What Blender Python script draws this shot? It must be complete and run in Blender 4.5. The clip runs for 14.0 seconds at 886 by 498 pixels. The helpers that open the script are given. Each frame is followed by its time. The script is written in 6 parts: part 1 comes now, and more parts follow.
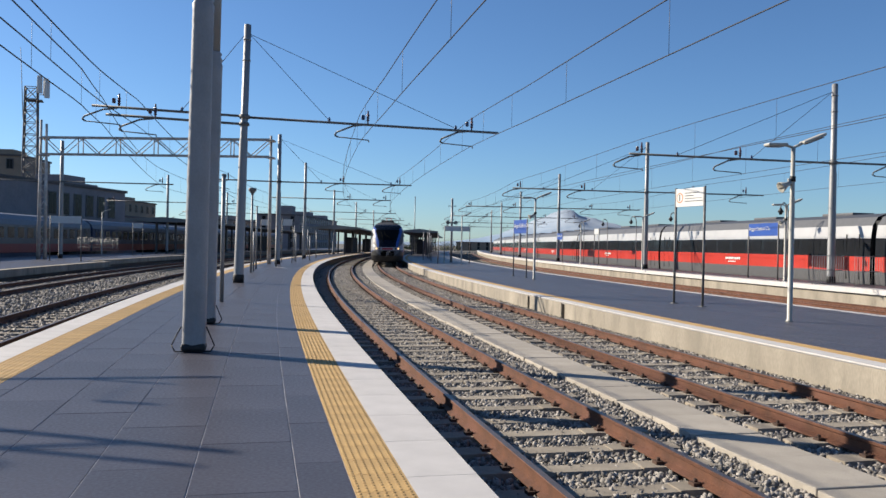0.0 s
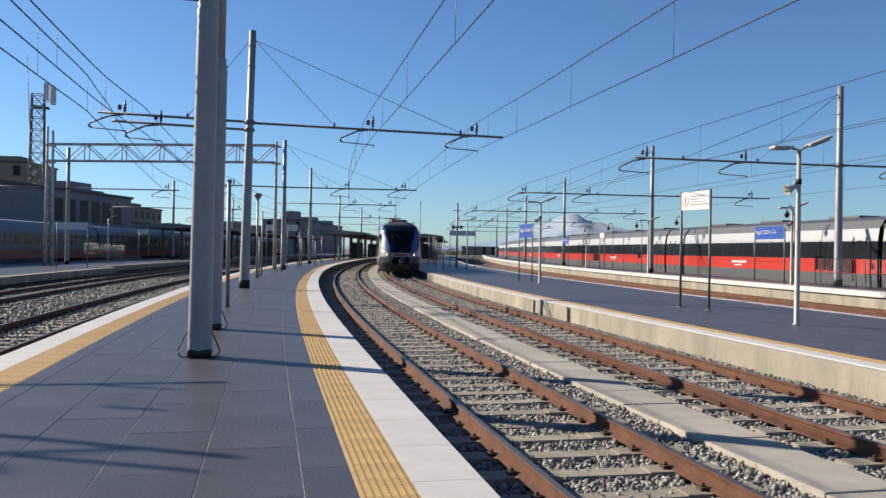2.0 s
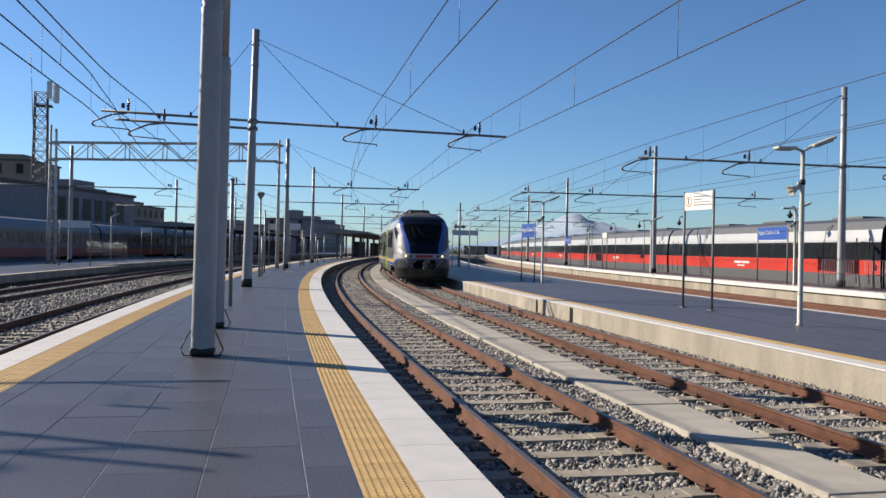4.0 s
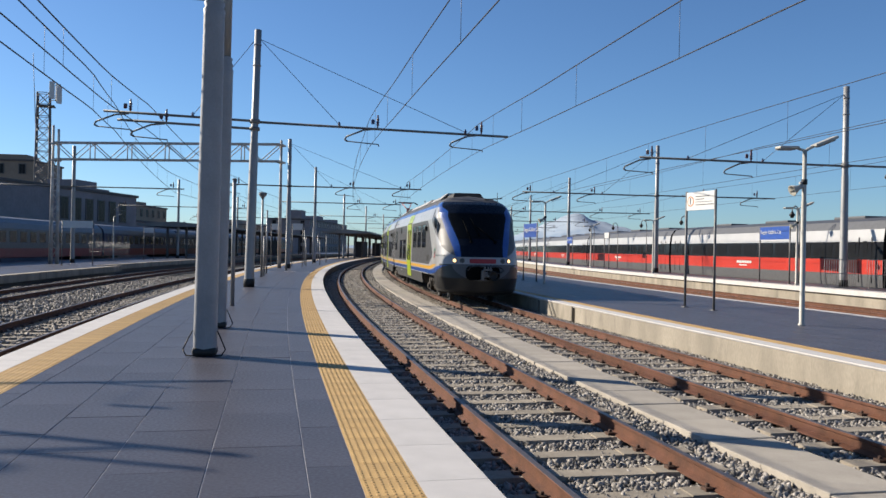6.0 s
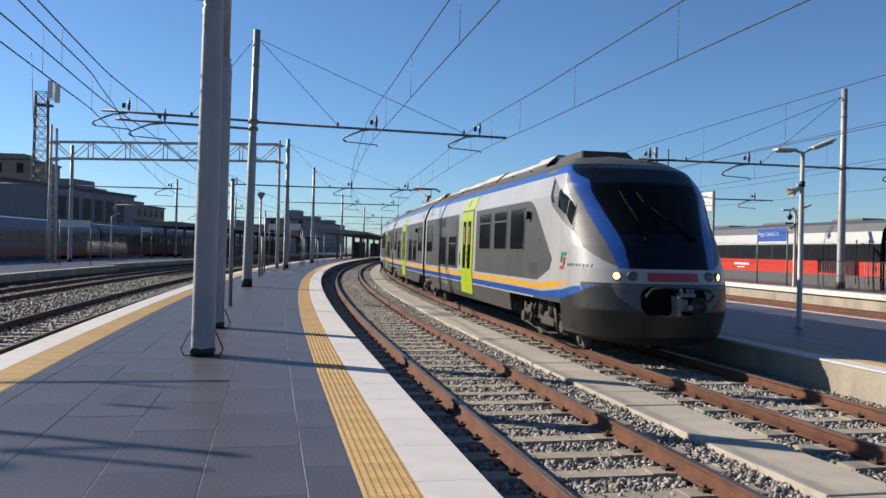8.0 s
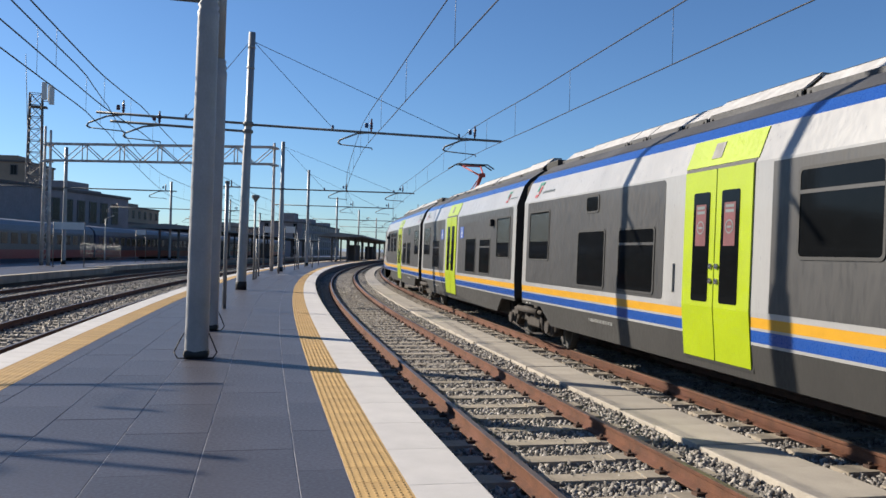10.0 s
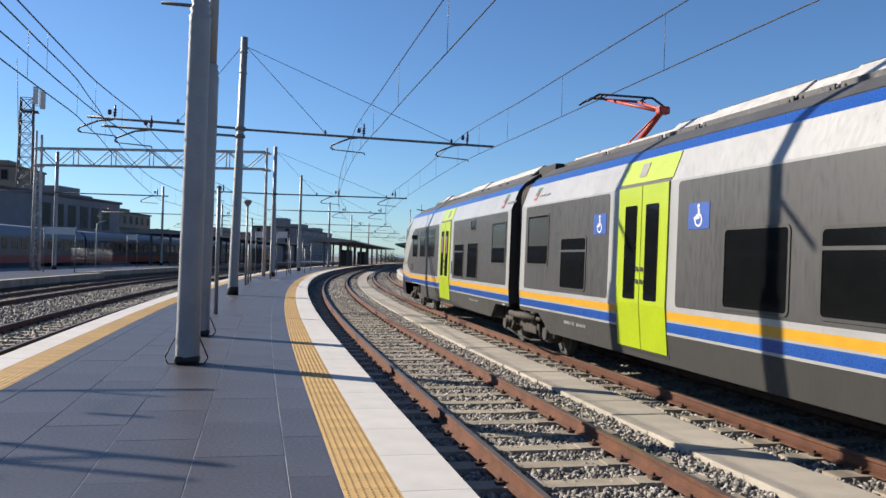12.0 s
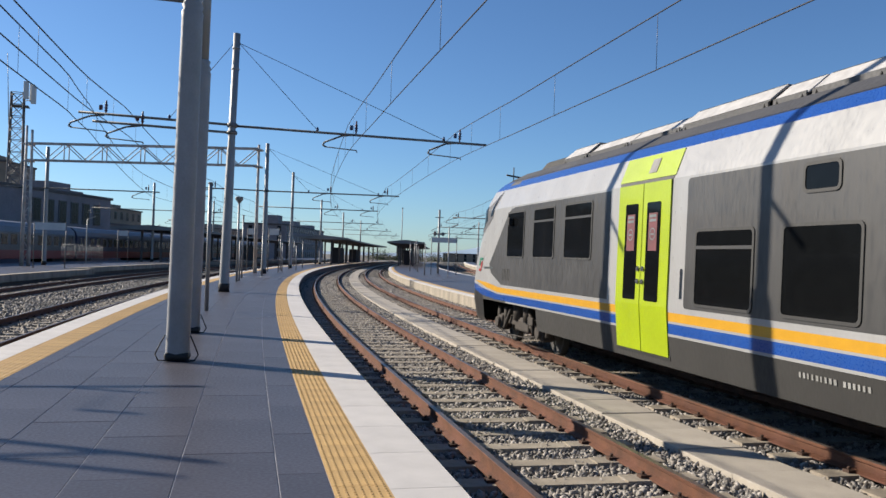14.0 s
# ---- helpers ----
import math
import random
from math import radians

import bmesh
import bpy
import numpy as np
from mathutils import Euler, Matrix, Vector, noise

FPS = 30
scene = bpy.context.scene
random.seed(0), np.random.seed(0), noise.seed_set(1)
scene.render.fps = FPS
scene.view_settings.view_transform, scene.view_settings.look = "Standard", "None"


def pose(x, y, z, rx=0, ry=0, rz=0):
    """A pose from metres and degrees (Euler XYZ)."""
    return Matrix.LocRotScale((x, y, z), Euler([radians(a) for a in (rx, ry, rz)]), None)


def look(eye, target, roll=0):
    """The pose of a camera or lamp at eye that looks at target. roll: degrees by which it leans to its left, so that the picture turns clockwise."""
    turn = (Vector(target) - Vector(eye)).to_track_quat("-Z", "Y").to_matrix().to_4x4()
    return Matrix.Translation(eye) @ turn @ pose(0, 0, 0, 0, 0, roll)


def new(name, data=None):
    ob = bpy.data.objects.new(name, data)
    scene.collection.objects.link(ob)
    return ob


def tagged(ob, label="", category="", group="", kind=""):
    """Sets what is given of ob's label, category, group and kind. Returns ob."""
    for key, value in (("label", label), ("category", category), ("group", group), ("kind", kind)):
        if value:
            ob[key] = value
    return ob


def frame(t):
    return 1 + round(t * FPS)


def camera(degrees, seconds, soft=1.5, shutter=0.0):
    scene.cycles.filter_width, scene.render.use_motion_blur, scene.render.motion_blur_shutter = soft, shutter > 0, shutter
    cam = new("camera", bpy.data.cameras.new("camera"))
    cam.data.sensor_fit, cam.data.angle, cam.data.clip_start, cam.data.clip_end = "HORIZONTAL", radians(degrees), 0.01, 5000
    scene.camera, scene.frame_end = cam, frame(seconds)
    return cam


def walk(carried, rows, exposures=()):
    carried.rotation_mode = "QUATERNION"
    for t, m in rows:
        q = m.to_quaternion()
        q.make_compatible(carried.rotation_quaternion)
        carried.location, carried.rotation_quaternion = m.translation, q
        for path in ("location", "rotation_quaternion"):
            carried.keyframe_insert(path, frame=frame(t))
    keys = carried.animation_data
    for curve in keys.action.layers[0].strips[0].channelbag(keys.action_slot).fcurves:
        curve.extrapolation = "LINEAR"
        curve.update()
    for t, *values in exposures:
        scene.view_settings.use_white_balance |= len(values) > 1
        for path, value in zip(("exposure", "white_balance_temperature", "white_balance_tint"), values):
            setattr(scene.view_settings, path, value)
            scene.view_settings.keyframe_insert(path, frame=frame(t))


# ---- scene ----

# ---- camera: held by hand on the platform, nearly still ----
CAM = camera(57.13, 14.0, soft=1.5)


def eye(x, y, z, turn, tilt, lean):
    """Camera pose: turn to the right, tilt up and lean to the left, in degrees."""
    way = Vector((math.sin(radians(turn)) * math.cos(radians(tilt)), math.cos(radians(turn)) * math.cos(radians(tilt)), math.sin(radians(tilt))))
    return look((x, y, z), Vector((x, y, z)) + way * 10, lean)


PATH = [
    (0.0, eye(0.011, -0.015, 1.578, 0.447, -0.248, 1.166)),
    (0.5, eye(0.015, -0.015, 1.583, 0.393, -0.172, 1.270)),
    (1.0, eye(0.009, -0.008, 1.580, 0.206, 0.017, 1.212)),
    (1.5, eye(0.010, -0.014, 1.575, 0.122, 0.146, 0.999)),
    (2.0, eye(0.014, -0.005, 1.574, 0.058, 0.076, 0.921)),
    (2.5, eye(0.005, -0.006, 1.575, -0.069, 0.094, 1.016)),
    (3.0, eye(-0.000, 0.000, 1.574, 0.000, 0.091, 1.037)),
    (5.5, eye(-0.002, -0.006, 1.577, -0.321, -0.051, 1.220)),
    (6.0, eye(0.004, -0.015, 1.578, -0.244, 0.020, 1.079)),
    (6.5, eye(0.005, -0.008, 1.577, -0.153, 0.178, 0.913)),
    (7.0, eye(0.011, -0.017, 1.574, -0.174, 0.085, 0.811)),
    (7.5, eye(0.008, -0.017, 1.581, -0.189, 0.123, 1.020)),
    (8.0, eye(0.000, -0.025, 1.579, -0.100, 0.070, 1.283)),
    (10.5, eye(0.003, -0.013, 1.576, 0.407, 0.443, 1.541)),
    (11.0, eye(-0.001, -0.005, 1.575, 0.566, 0.572, 1.618)),
    (11.5, eye(0.009, -0.012, 1.575, 0.646, 0.632, 1.503)),
    (12.0, eye(0.006, 0.000, 1.576, 0.780, 0.691, 1.468)),
    (12.5, eye(0.002, -0.002, 1.578, 0.919, 0.756, 1.454)),
    (13.0, eye(0.008, 0.002, 1.576, 0.938, 0.770, 1.484)),
    (13.5, eye(0.005, -0.003, 1.579, 1.132, 0.798, 1.672)),
    (14.0, eye(0.012, -0.003, 1.575, 1.351, 0.576, 1.828)),
]
walk(CAM, PATH, exposures=[(0.0, 0.81), (8.0, 0.81), (11.0, 0.89), (12.5, 0.94), (13.0, 0.84), (14.0, 0.80)])

# ---- daylight ----
SUN_AZ = 293.0   # degrees clockwise from +y
SUN_EL = 27.0
sun_dir = Vector((math.sin(radians(SUN_AZ)) * math.cos(radians(SUN_EL)), math.cos(radians(SUN_AZ)) * math.cos(radians(SUN_EL)), math.sin(radians(SUN_EL))))
world = bpy.data.worlds.new("sky")
scene.world = world
world.use_nodes = True
sky = world.node_tree.nodes.new("ShaderNodeTexSky")
sky.sky_type, sky.sun_disc = "NISHITA", False
sky.sun_elevation, sky.sun_rotation = radians(SUN_EL), radians(SUN_AZ)
sky.air_density, sky.dust_density, sky.ozone_density = 0.9, 0.25, 3.5
background = world.node_tree.nodes["Background"]
background.inputs["Strength"].default_value = 0.062
clear = world.node_tree.nodes.new("ShaderNodeMix")   # very clear, deep blue winter air
clear.data_type, clear.blend_type = "RGBA", "MULTIPLY"
clear.inputs[0].default_value = 1.0
clear.inputs[7].default_value = (0.745, 0.95, 1.155, 1.0)
world.node_tree.links.new(sky.outputs["Color"], clear.inputs[6])
world.node_tree.links.new(clear.outputs[2], background.inputs["Color"])
lamp = bpy.data.lights.new("sun", "SUN")
lamp.energy, lamp.angle, lamp.color = 5.0, radians(0.5), (1.0, 0.90, 0.76)
sun = new("sun", lamp)
sun.matrix_world = look(sun_dir * 100, (0, 0, 0))

# ---- the curved line that tracks and platforms follow ----
KNOTS = (-40.0, 0.0, 15.0, 40.0, 80.0, 130.0, 300.0)
BENDS = (0.00108, 0.00108, 0.00217, 0.00223, 0.00154, 0.00064, 0.0)
LINE_S = np.arange(-80.0, 420.01, 0.25)
_k = np.interp(LINE_S, KNOTS, BENDS)
_i0 = int(np.argmin(abs(LINE_S)))
LINE_H = np.cumsum(_k) * 0.25
LINE_H = LINE_H - LINE_H[_i0] - 0.2101
LINE_X = np.cumsum(np.sin(LINE_H)) * 0.25
LINE_Y = np.cumsum(np.cos(LINE_H)) * 0.25
LINE_X = LINE_X - LINE_X[_i0] + 1.4198
LINE_Y = LINE_Y - LINE_Y[_i0] + 8.0
RAIL = -0.297      # top of the rails; the platform is z = 0
TRACK_B = 3.733    # offsets of the tracks from the nearest one
TRACK_C = 17.5
TRACK_D = -8.35
TRACK_E = -12.9


def along(s, o=0.0, z=0.0):
    h = float(np.interp(s, LINE_S, LINE_H))
    return Vector((float(np.interp(s, LINE_S, LINE_X)) + o * math.cos(h), float(np.interp(s, LINE_S, LINE_Y)) - o * math.sin(h), z))


def heading(s):
    return float(np.interp(s, LINE_S, LINE_H))


def stand(s, o, z=0.0, turn=0.0):
    """Pose on the line: +y runs along the track away, +x to its right."""
    m = pose(0, 0, 0, 0, 0, turn - math.degrees(heading(s)))
    m.translation = along(s, o, z)
    return m


# ---- materials ----
def material(name, colour, rough=0.6, metal=0.0, vary=0.15, scale=6.0, fine=60.0, bump=0.0, tint=None, island=0.0, stain=0.0, glow=0.0, spec=0.5, streak=None, coat=0.0):
    m = bpy.data.materials.new(name)
    m.use_nodes = True
    t = m.node_tree
    n, l = t.nodes, t.links
    b = n["Principled BSDF"]
    geo = n.new("ShaderNodeNewGeometry")
    src = n.new("ShaderNodeTexCoord").outputs["Object"]
    if streak:
        mp = n.new("ShaderNodeMapping")
        mp.inputs["Scale"].default_value = streak
        l.new(src, mp.inputs["Vector"])
        src = mp.outputs["Vector"]
    def noise_at(sc, detail=4.0):
        x = n.new("ShaderNodeTexNoise")
        x.inputs["Scale"].default_value, x.inputs["Detail"].default_value = sc, detail
        l.new(src, x.inputs["Vector"])
        return x.outputs["Fac"]
    def mix(fac, a, c, kind="MIX"):
        x = n.new("ShaderNodeMix")
        x.data_type, x.blend_type = "RGBA", kind
        for sock, v in ((x.inputs[0], fac), (x.inputs[6], a), (x.inputs[7], c)):
            if isinstance(v, (int, float)):
                sock.default_value = v
            elif isinstance(v, tuple):
                sock.default_value = (*v, 1.0)
            else:
                l.new(v, sock)
        return x.outputs[2]
    def spread(v, lo, hi, a=0.0, c=1.0):
        x = n.new("ShaderNodeMapRange")
        x.inputs["From Min"].default_value, x.inputs["From Max"].default_value = lo, hi
        x.inputs["To Min"].default_value, x.inputs["To Max"].default_value = a, c
        l.new(v, x.inputs["Value"])
        return x.outputs["Result"]
    big, small = noise_at(scale), noise_at(fine, 3.0)
    dark = tuple(c * (1 - vary * 1.6) for c in colour)
    light = tuple(min(1.0, c * (1 + vary)) for c in colour)
    col = mix(spread(big, 0.3, 0.7), dark, light)
    col = mix(spread(small, 0.3, 0.7, 0.0, vary * 2), col, tuple(c * 0.6 for c in colour))
    if tint:
        col = mix(spread(noise_at(scale * 0.35), 0.48, 0.68), col, tint)
    if stain:
        col = mix(spread(noise_at(scale * 2.3, 6.0), 0.56, 0.72, 0.0, stain), col, tuple(c * 0.35 for c in colour))
    if island:
        r = n.new("ShaderNodeObjectInfo").outputs["Random"] if island < 0 else geo.outputs["Random Per Island"]
        a = abs(island)
        x = n.new("ShaderNodeHueSaturation")
        l.new(spread(r, 0, 1, 1 - a, 1 + a), x.inputs["Value"])
        l.new(col, x.inputs["Color"])
        col = x.outputs["Color"]
    l.new(col, b.inputs["Base Color"])
    l.new(spread(small, 0.3, 0.7, max(0.02, rough - 0.08), min(1, rough + 0.1)), b.inputs["Roughness"])
    b.inputs["Metallic"].default_value = metal
    b.inputs["Specular IOR Level"].default_value = spec
    b.inputs["Coat Weight"].default_value = coat
    if bump:
        x = n.new("ShaderNodeBump")
        x.inputs["Strength"].default_value, x.inputs["Distance"].default_value = min(1.0, bump), 0.01
        l.new(small, x.inputs["Height"])
        l.new(x.outputs["Normal"], b.inputs["Normal"])
    if glow:
        b.inputs["Emission Color"].default_value = (*colour, 1)
        b.inputs["Emission Strength"].default_value = glow
    return m


SLATE = material("slate paving", (0.074, 0.073, 0.088), 0.42, vary=0.10, scale=0.8, fine=35, bump=0.06, island=-0.04, stain=0.15, spec=0.16)
GROUT = material("paving joint", (0.365, 0.365, 0.383), 0.9)
YELLOW_TILE = material("tactile yellow", (0.459, 0.292, 0.111), 0.8, vary=0.12, scale=2.5, fine=50, bump=0.2, island=-0.06)
WHITE_STONE = material("white edge stone", (0.501, 0.48, 0.459), 0.75, vary=0.06, scale=3, fine=140, bump=0.25, island=-0.04, stain=0.08)
CONCRETE = material("old concrete", (0.305, 0.268, 0.212), 0.9, vary=0.22, scale=1.2, fine=40, bump=0.3, stain=0.5, streak=(1, 1, 0.35))
CONCRETE_DARK = material("dark concrete", (0.111, 0.104, 0.097), 0.9, vary=0.2, scale=1.5, fine=40, bump=0.3, stain=0.3)
SLAB = material("cable duct slab", (0.355, 0.318, 0.265), 0.9, vary=0.10, scale=2.5, fine=60, bump=0.3, stain=0.2, island=-0.08)
SLEEPER = material("sleeper concrete", (0.285, 0.245, 0.19), 0.92, vary=0.16, scale=4, fine=60, bump=0.4, stain=0.25, island=-0.12)
STONE = material("ballast stone", (0.245, 0.226, 0.202), 0.85, vary=0.15, scale=20, fine=120, bump=0.3, island=0.6)
# near-black on purpose: the shade between ballast stones is put into this colour
SHADED_GRAVEL = material("ballast bed with gap shade", (0.03, 0.027, 0.023), 0.95, vary=0.55, scale=9, fine=28, bump=1.0)
EARTH = material("bare ground", (0.139, 0.125, 0.104), 0.95, vary=0.3, scale=0.2, fine=5)
RUST = material("rusty rail side", (0.104, 0.037, 0.015), 0.8, vary=0.25, scale=6, fine=60, bump=0.3, tint=(0.12, 0.045, 0.025))
RAILTOP = material("worn rail head", (0.167, 0.132, 0.111), 0.42, metal=0.6, vary=0.1)
CLIP = material("rusty clip", (0.07, 0.035, 0.021), 0.85, vary=0.3)
GALV = material("galvanised steel", (0.251, 0.251, 0.251), 0.5, metal=0.35, vary=0.10, scale=5, fine=60, bump=0.1, stain=0.15, streak=(1, 1, 0.15))
GALV_DARK = material("weathered steel", (0.167, 0.164, 0.16), 0.6, metal=0.3, vary=0.2, scale=5, stain=0.3)
WRAP = material("grey plastic wrap", (0.265, 0.268, 0.28), 0.55, vary=0.10, scale=3, fine=40, bump=0.25, stain=0.12, streak=(1, 1, 0.6))
BLACK = material("black rubber", (0.01, 0.01, 0.011), 0.6)
WIRE = material("overhead wire", (0.035, 0.035, 0.038), 0.5, metal=0.5)
CERAMIC = material("red-brown insulator", (0.07, 0.014, 0.021), 0.3)
BLUE_INS = material("blue insulator", (0.014, 0.035, 0.111), 0.35)
SIGN_BLUE = material("blue sign sheet", (0.014, 0.063, 0.292), 0.45)
SIGN_WHITE = material("white sign sheet", (0.557, 0.557, 0.543), 0.45, vary=0.04)
SIGN_GREY = material("grey sign back", (0.23, 0.237, 0.251), 0.5)
SIGN_INK = material("black sign ink", (0.021, 0.021, 0.021), 0.6)
SIGN_ORANGE = material("orange sign ring", (0.522, 0.174, 0.035), 0.5)
LAMP_PAINT = material("pale grey lamp paint", (0.383, 0.369, 0.327), 0.45, vary=0.06)


# ---- mesh helpers ----
def add_box(bm, size, at=(0, 0, 0), mat=0, turn=None, bevel=0.0):
    m = Matrix.Translation(at) @ (turn or Matrix()) @ Matrix.Diagonal((*size, 1))
    made = bmesh.ops.create_cube(bm, size=1.0, matrix=m)["verts"]
    fs = {f for v in made for f in v.link_faces}
    if bevel:
        es = list({e for v in made for e in v.link_edges})
        r = bmesh.ops.bevel(bm, geom=es, offset=bevel, segments=2, affect="EDGES", profile=0.5)
        fs |= set(r["faces"])
    for f in fs:
        if f.is_valid:
            f.material_index = mat
    return made


def add_rod(bm, a, b, r1, r2=None, seg=10, mat=0):
    a, b = Vector(a), Vector(b)
    d = b - a
    m = Matrix.Translation((a + b) / 2) @ d.to_track_quat("Z", "Y").to_matrix().to_4x4()
    made = bmesh.ops.create_cone(bm, cap_ends=True, segments=seg, radius1=r1, radius2=r1 if r2 is None else r2, depth=d.length, matrix=m)["verts"]
    for f in {f for v in made for f in v.link_faces}:
        f.material_index = mat
        f.smooth = len(f.verts) == 4
    return made


def add_path(bm, pts, r, seg=8, mat=0):
    for a, b in zip(pts, pts[1:]):
        add_rod(bm, a, b, r, seg=seg, mat=mat)


def add_turned(bm, profile, seg=20, at=(0, 0, 0), mat=0, turn=None):
    """A body of revolution about z from (radius, z) pairs."""
    m = Matrix.Translation(at) @ (turn or Matrix())
    rings = [[bm.verts.new(m @ Vector((r * math.cos(a), r * math.sin(a), z))) for a in [2 * math.pi * i / seg for i in range(seg)]] for r, z in profile]
    for p, q in zip(rings, rings[1:]):
        for i in range(seg):
            f = bm.faces.new((p[i], p[(i + 1) % seg], q[(i + 1) % seg], q[i]))
            f.material_index, f.smooth = mat, True
    for ring, flip in ((rings[0], True), (rings[-1], False)):
        f = bm.faces.new(ring[::-1] if flip else ring)
        f.material_index = mat


def add_tube(bm, pts, r, seg=6, mat=0):
    """One smooth tube through a run of points."""
    pts = [Vector(p) for p in pts]
    rings = []
    for i, p in enumerate(pts):
        d = (pts[min(i + 1, len(pts) - 1)] - pts[max(i - 1, 0)]).normalized()
        side = d.cross(Vector((0, 0, 1))).normalized()
        up = side.cross(d)
        rings.append([bm.verts.new(p + (side * math.cos(a) + up * math.sin(a)) * r) for a in [2 * math.pi * k / seg for k in range(seg)]])
    for a, b in zip(rings, rings[1:]):
        for k in range(seg):
            f = bm.faces.new((a[k], a[(k + 1) % seg], b[(k + 1) % seg], b[k]))
            f.smooth, f.material_index = True, mat


def finish(bm, name, mats):
    me = bpy.data.meshes.new(name)
    bm.normal_update()
    bm.to_mesh(me)
    bm.free()
    for m in mats if isinstance(mats, (list, tuple)) else [mats]:
        me.materials.append(m)
    return me


def part(name, bm, mats, parent=None, label="", at=None):
    ob = new(name, finish(bm, name, mats))
    if parent is not None:
        ob.parent = parent
    if at is not None:
        ob.matrix_basis = at
    return tagged(ob, label)


def thing(name, m, label, category, group="", kind=""):
    ob = new(name)
    ob.empty_display_size = 0.2
    ob.matrix_basis = m
    return tagged(ob, label, category, group, kind)


def piece(name, me, parent, m):
    """A repeat that shares its mesh."""
    ob = new(name, me)
    ob.parent = parent
    ob.matrix_basis = m
    return ob


def sweep(profile, s0, s1, o, step=2.0, closed=True):
    """A bmesh of a cross-section (offset, z) pulled along the line. Each face of the profile k gets material slot of mats later by index k."""
    bm = bmesh.new()
    n = max(1, int(round((s1 - s0) / step)))
    rings = [[bm.verts.new(along(s0 + (s1 - s0) * i / n, o + p, z)) for p, z in profile] for i in range(n + 1)]
    k = len(profile)
    for a, b in zip(rings, rings[1:]):
        for i in range(k if closed else k - 1):
            bm.faces.new((a[i], b[i], b[(i + 1) % k], a[(i + 1) % k]))
    if closed:
        bm.faces.new(rings[0])
        bm.faces.new(rings[-1][::-1])
    bmesh.ops.recalc_face_normals(bm, faces=bm.faces)
    return bm

# ---- ground ----
bm = bmesh.new()
bmesh.ops.create_grid(bm, x_segments=8, y_segments=8, size=2500, matrix=Matrix.Translation((0, 1500, -0.78)))
tagged(part("ground", bm, EARTH), "bare grey-brown earth under the station", "ground", kind="structure")


def strip(name, o0, o1, z, s0, s1, mat, label, step=2.0, depth=0.3):
    bm = sweep([(o0, z), (o1, z), (o1, z - depth), (o0, z - depth)], s0, s1, 0, step)
    return tagged(part(name, bm, mat), label, "ballast" if "ballast" in name else "platform", kind="structure")


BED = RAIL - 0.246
# beds carry the painted gap shade; paler loose stones lie on the near ones
strip("ballast_bed", -1.66, 5.50, BED, -30, 300, SHADED_GRAVEL, "stone ballast bed between the platforms, darkened as shade between stones")
strip("ballast_bed", -15.6, -6.62, BED, -10, 300, SHADED_GRAVEL, "dull grey ballast under sidings")
strip("ballast_bed", 12.2, 19.6, BED, 0, 300, SHADED_GRAVEL, "brown dusty ballast beside the far platform")
strip("ballast_bed", 22.9, 27.5, BED, 0, 300, SHADED_GRAVEL, "ballast under the red express train")
strip("ballast_bed", -31.5, -27.0, BED, 20, 300, SHADED_GRAVEL, "shaded ballast under stabled coaches")

# ---- tracks ----
RAIL_PROFILE = [(-0.07, -0.16), (0.07, -0.16), (0.07, -0.145), (0.012, -0.12), (0.012, -0.045), (0.034, -0.032), (0.036, -0.006), (0.030, 0.0),
                (-0.030, 0.0), (-0.036, -0.006), (-0.034, -0.032), (-0.012, -0.045), (-0.012, -0.12), (-0.07, -0.145)]


def sleeper_mesh():
    bm = bmesh.new()
    for y0, y1, w0, w1, h in ((-1.2, -0.45, 0.165, 0.15, 0.0), (-0.45, 0.45, 0.145, 0.145, -0.012), (0.45, 1.2, 0.15, 0.165, 0.0)):
        vs = [bm.verts.new((x, y, z)) for y, w in ((y0, w0), (y1, w1)) for x, y, z in ((y, -w, -0.16 + 0.0), (y, w, -0.16), (y, w * 0.8, h), (y, -w * 0.8, h))]
        a, b = vs[:4], vs[4:]
        for i in range(4):
            bm.faces.new((a[i], a[(i + 1) % 4], b[(i + 1) % 4], b[i]))
        bm.faces.new(a), bm.faces.new(b)
    bmesh.ops.recalc_face_normals(bm, faces=bm.faces)
    for side in (-0.7525, 0.7525):
        for d in (-0.10, 0.10):
            add_box(bm, (0.08, 0.09, 0.03), (side + d, 0, 0.015), 1)
            add_rod(bm, (side + d, 0, 0.02), (side + d, 0, 0.06), 0.018, seg=6, mat=1)
    return finish(bm, "sleeper", [SLEEPER, CLIP])


SLEEPER_MESH = sleeper_mesh()


def railway(o, s0, s1, label, picked, gap=0.70, bright=True):
    t = thing("railway_track", Matrix(), label, "track", kind="structure")
    for side in (-0.7525, 0.7525):
        bm = sweep([(x, z + RAIL) for x, z in RAIL_PROFILE], s0, s1, o + side, 1.5)
        for f in bm.faces:
            if f.normal.z > 0.9 and f.calc_center_median().z > RAIL - 0.004:
                f.material_index = 1
        part("rail", bm, [RUST, RAILTOP], t, "rusty brown steel rail with worn head")
    rest = []
    rng = random.Random(int(abs(o) * 10))
    s, n = s0 + 0.3, 0
    while s < s1 - 0.5:
        m = stand(s, o, RAIL - 0.158 + rng.uniform(-0.006, 0.006), rng.uniform(-1, 1))
        if picked[0] < s < picked[1]:
            piece("sleeper", SLEEPER_MESH, t, m)
        else:
            rest.append(m)
        s += gap + rng.uniform(-0.015, 0.015)
    if rest:
        bm = bmesh.new()
        for m in rest:
            add_box(bm, (2.4, 0.26, 0.16), m @ Vector((0, 0, -0.08)), 0, m.to_3x3().to_4x4())
        tagged(part("sleepers", bm, SLEEPER, t), kind="stuff")
    return t


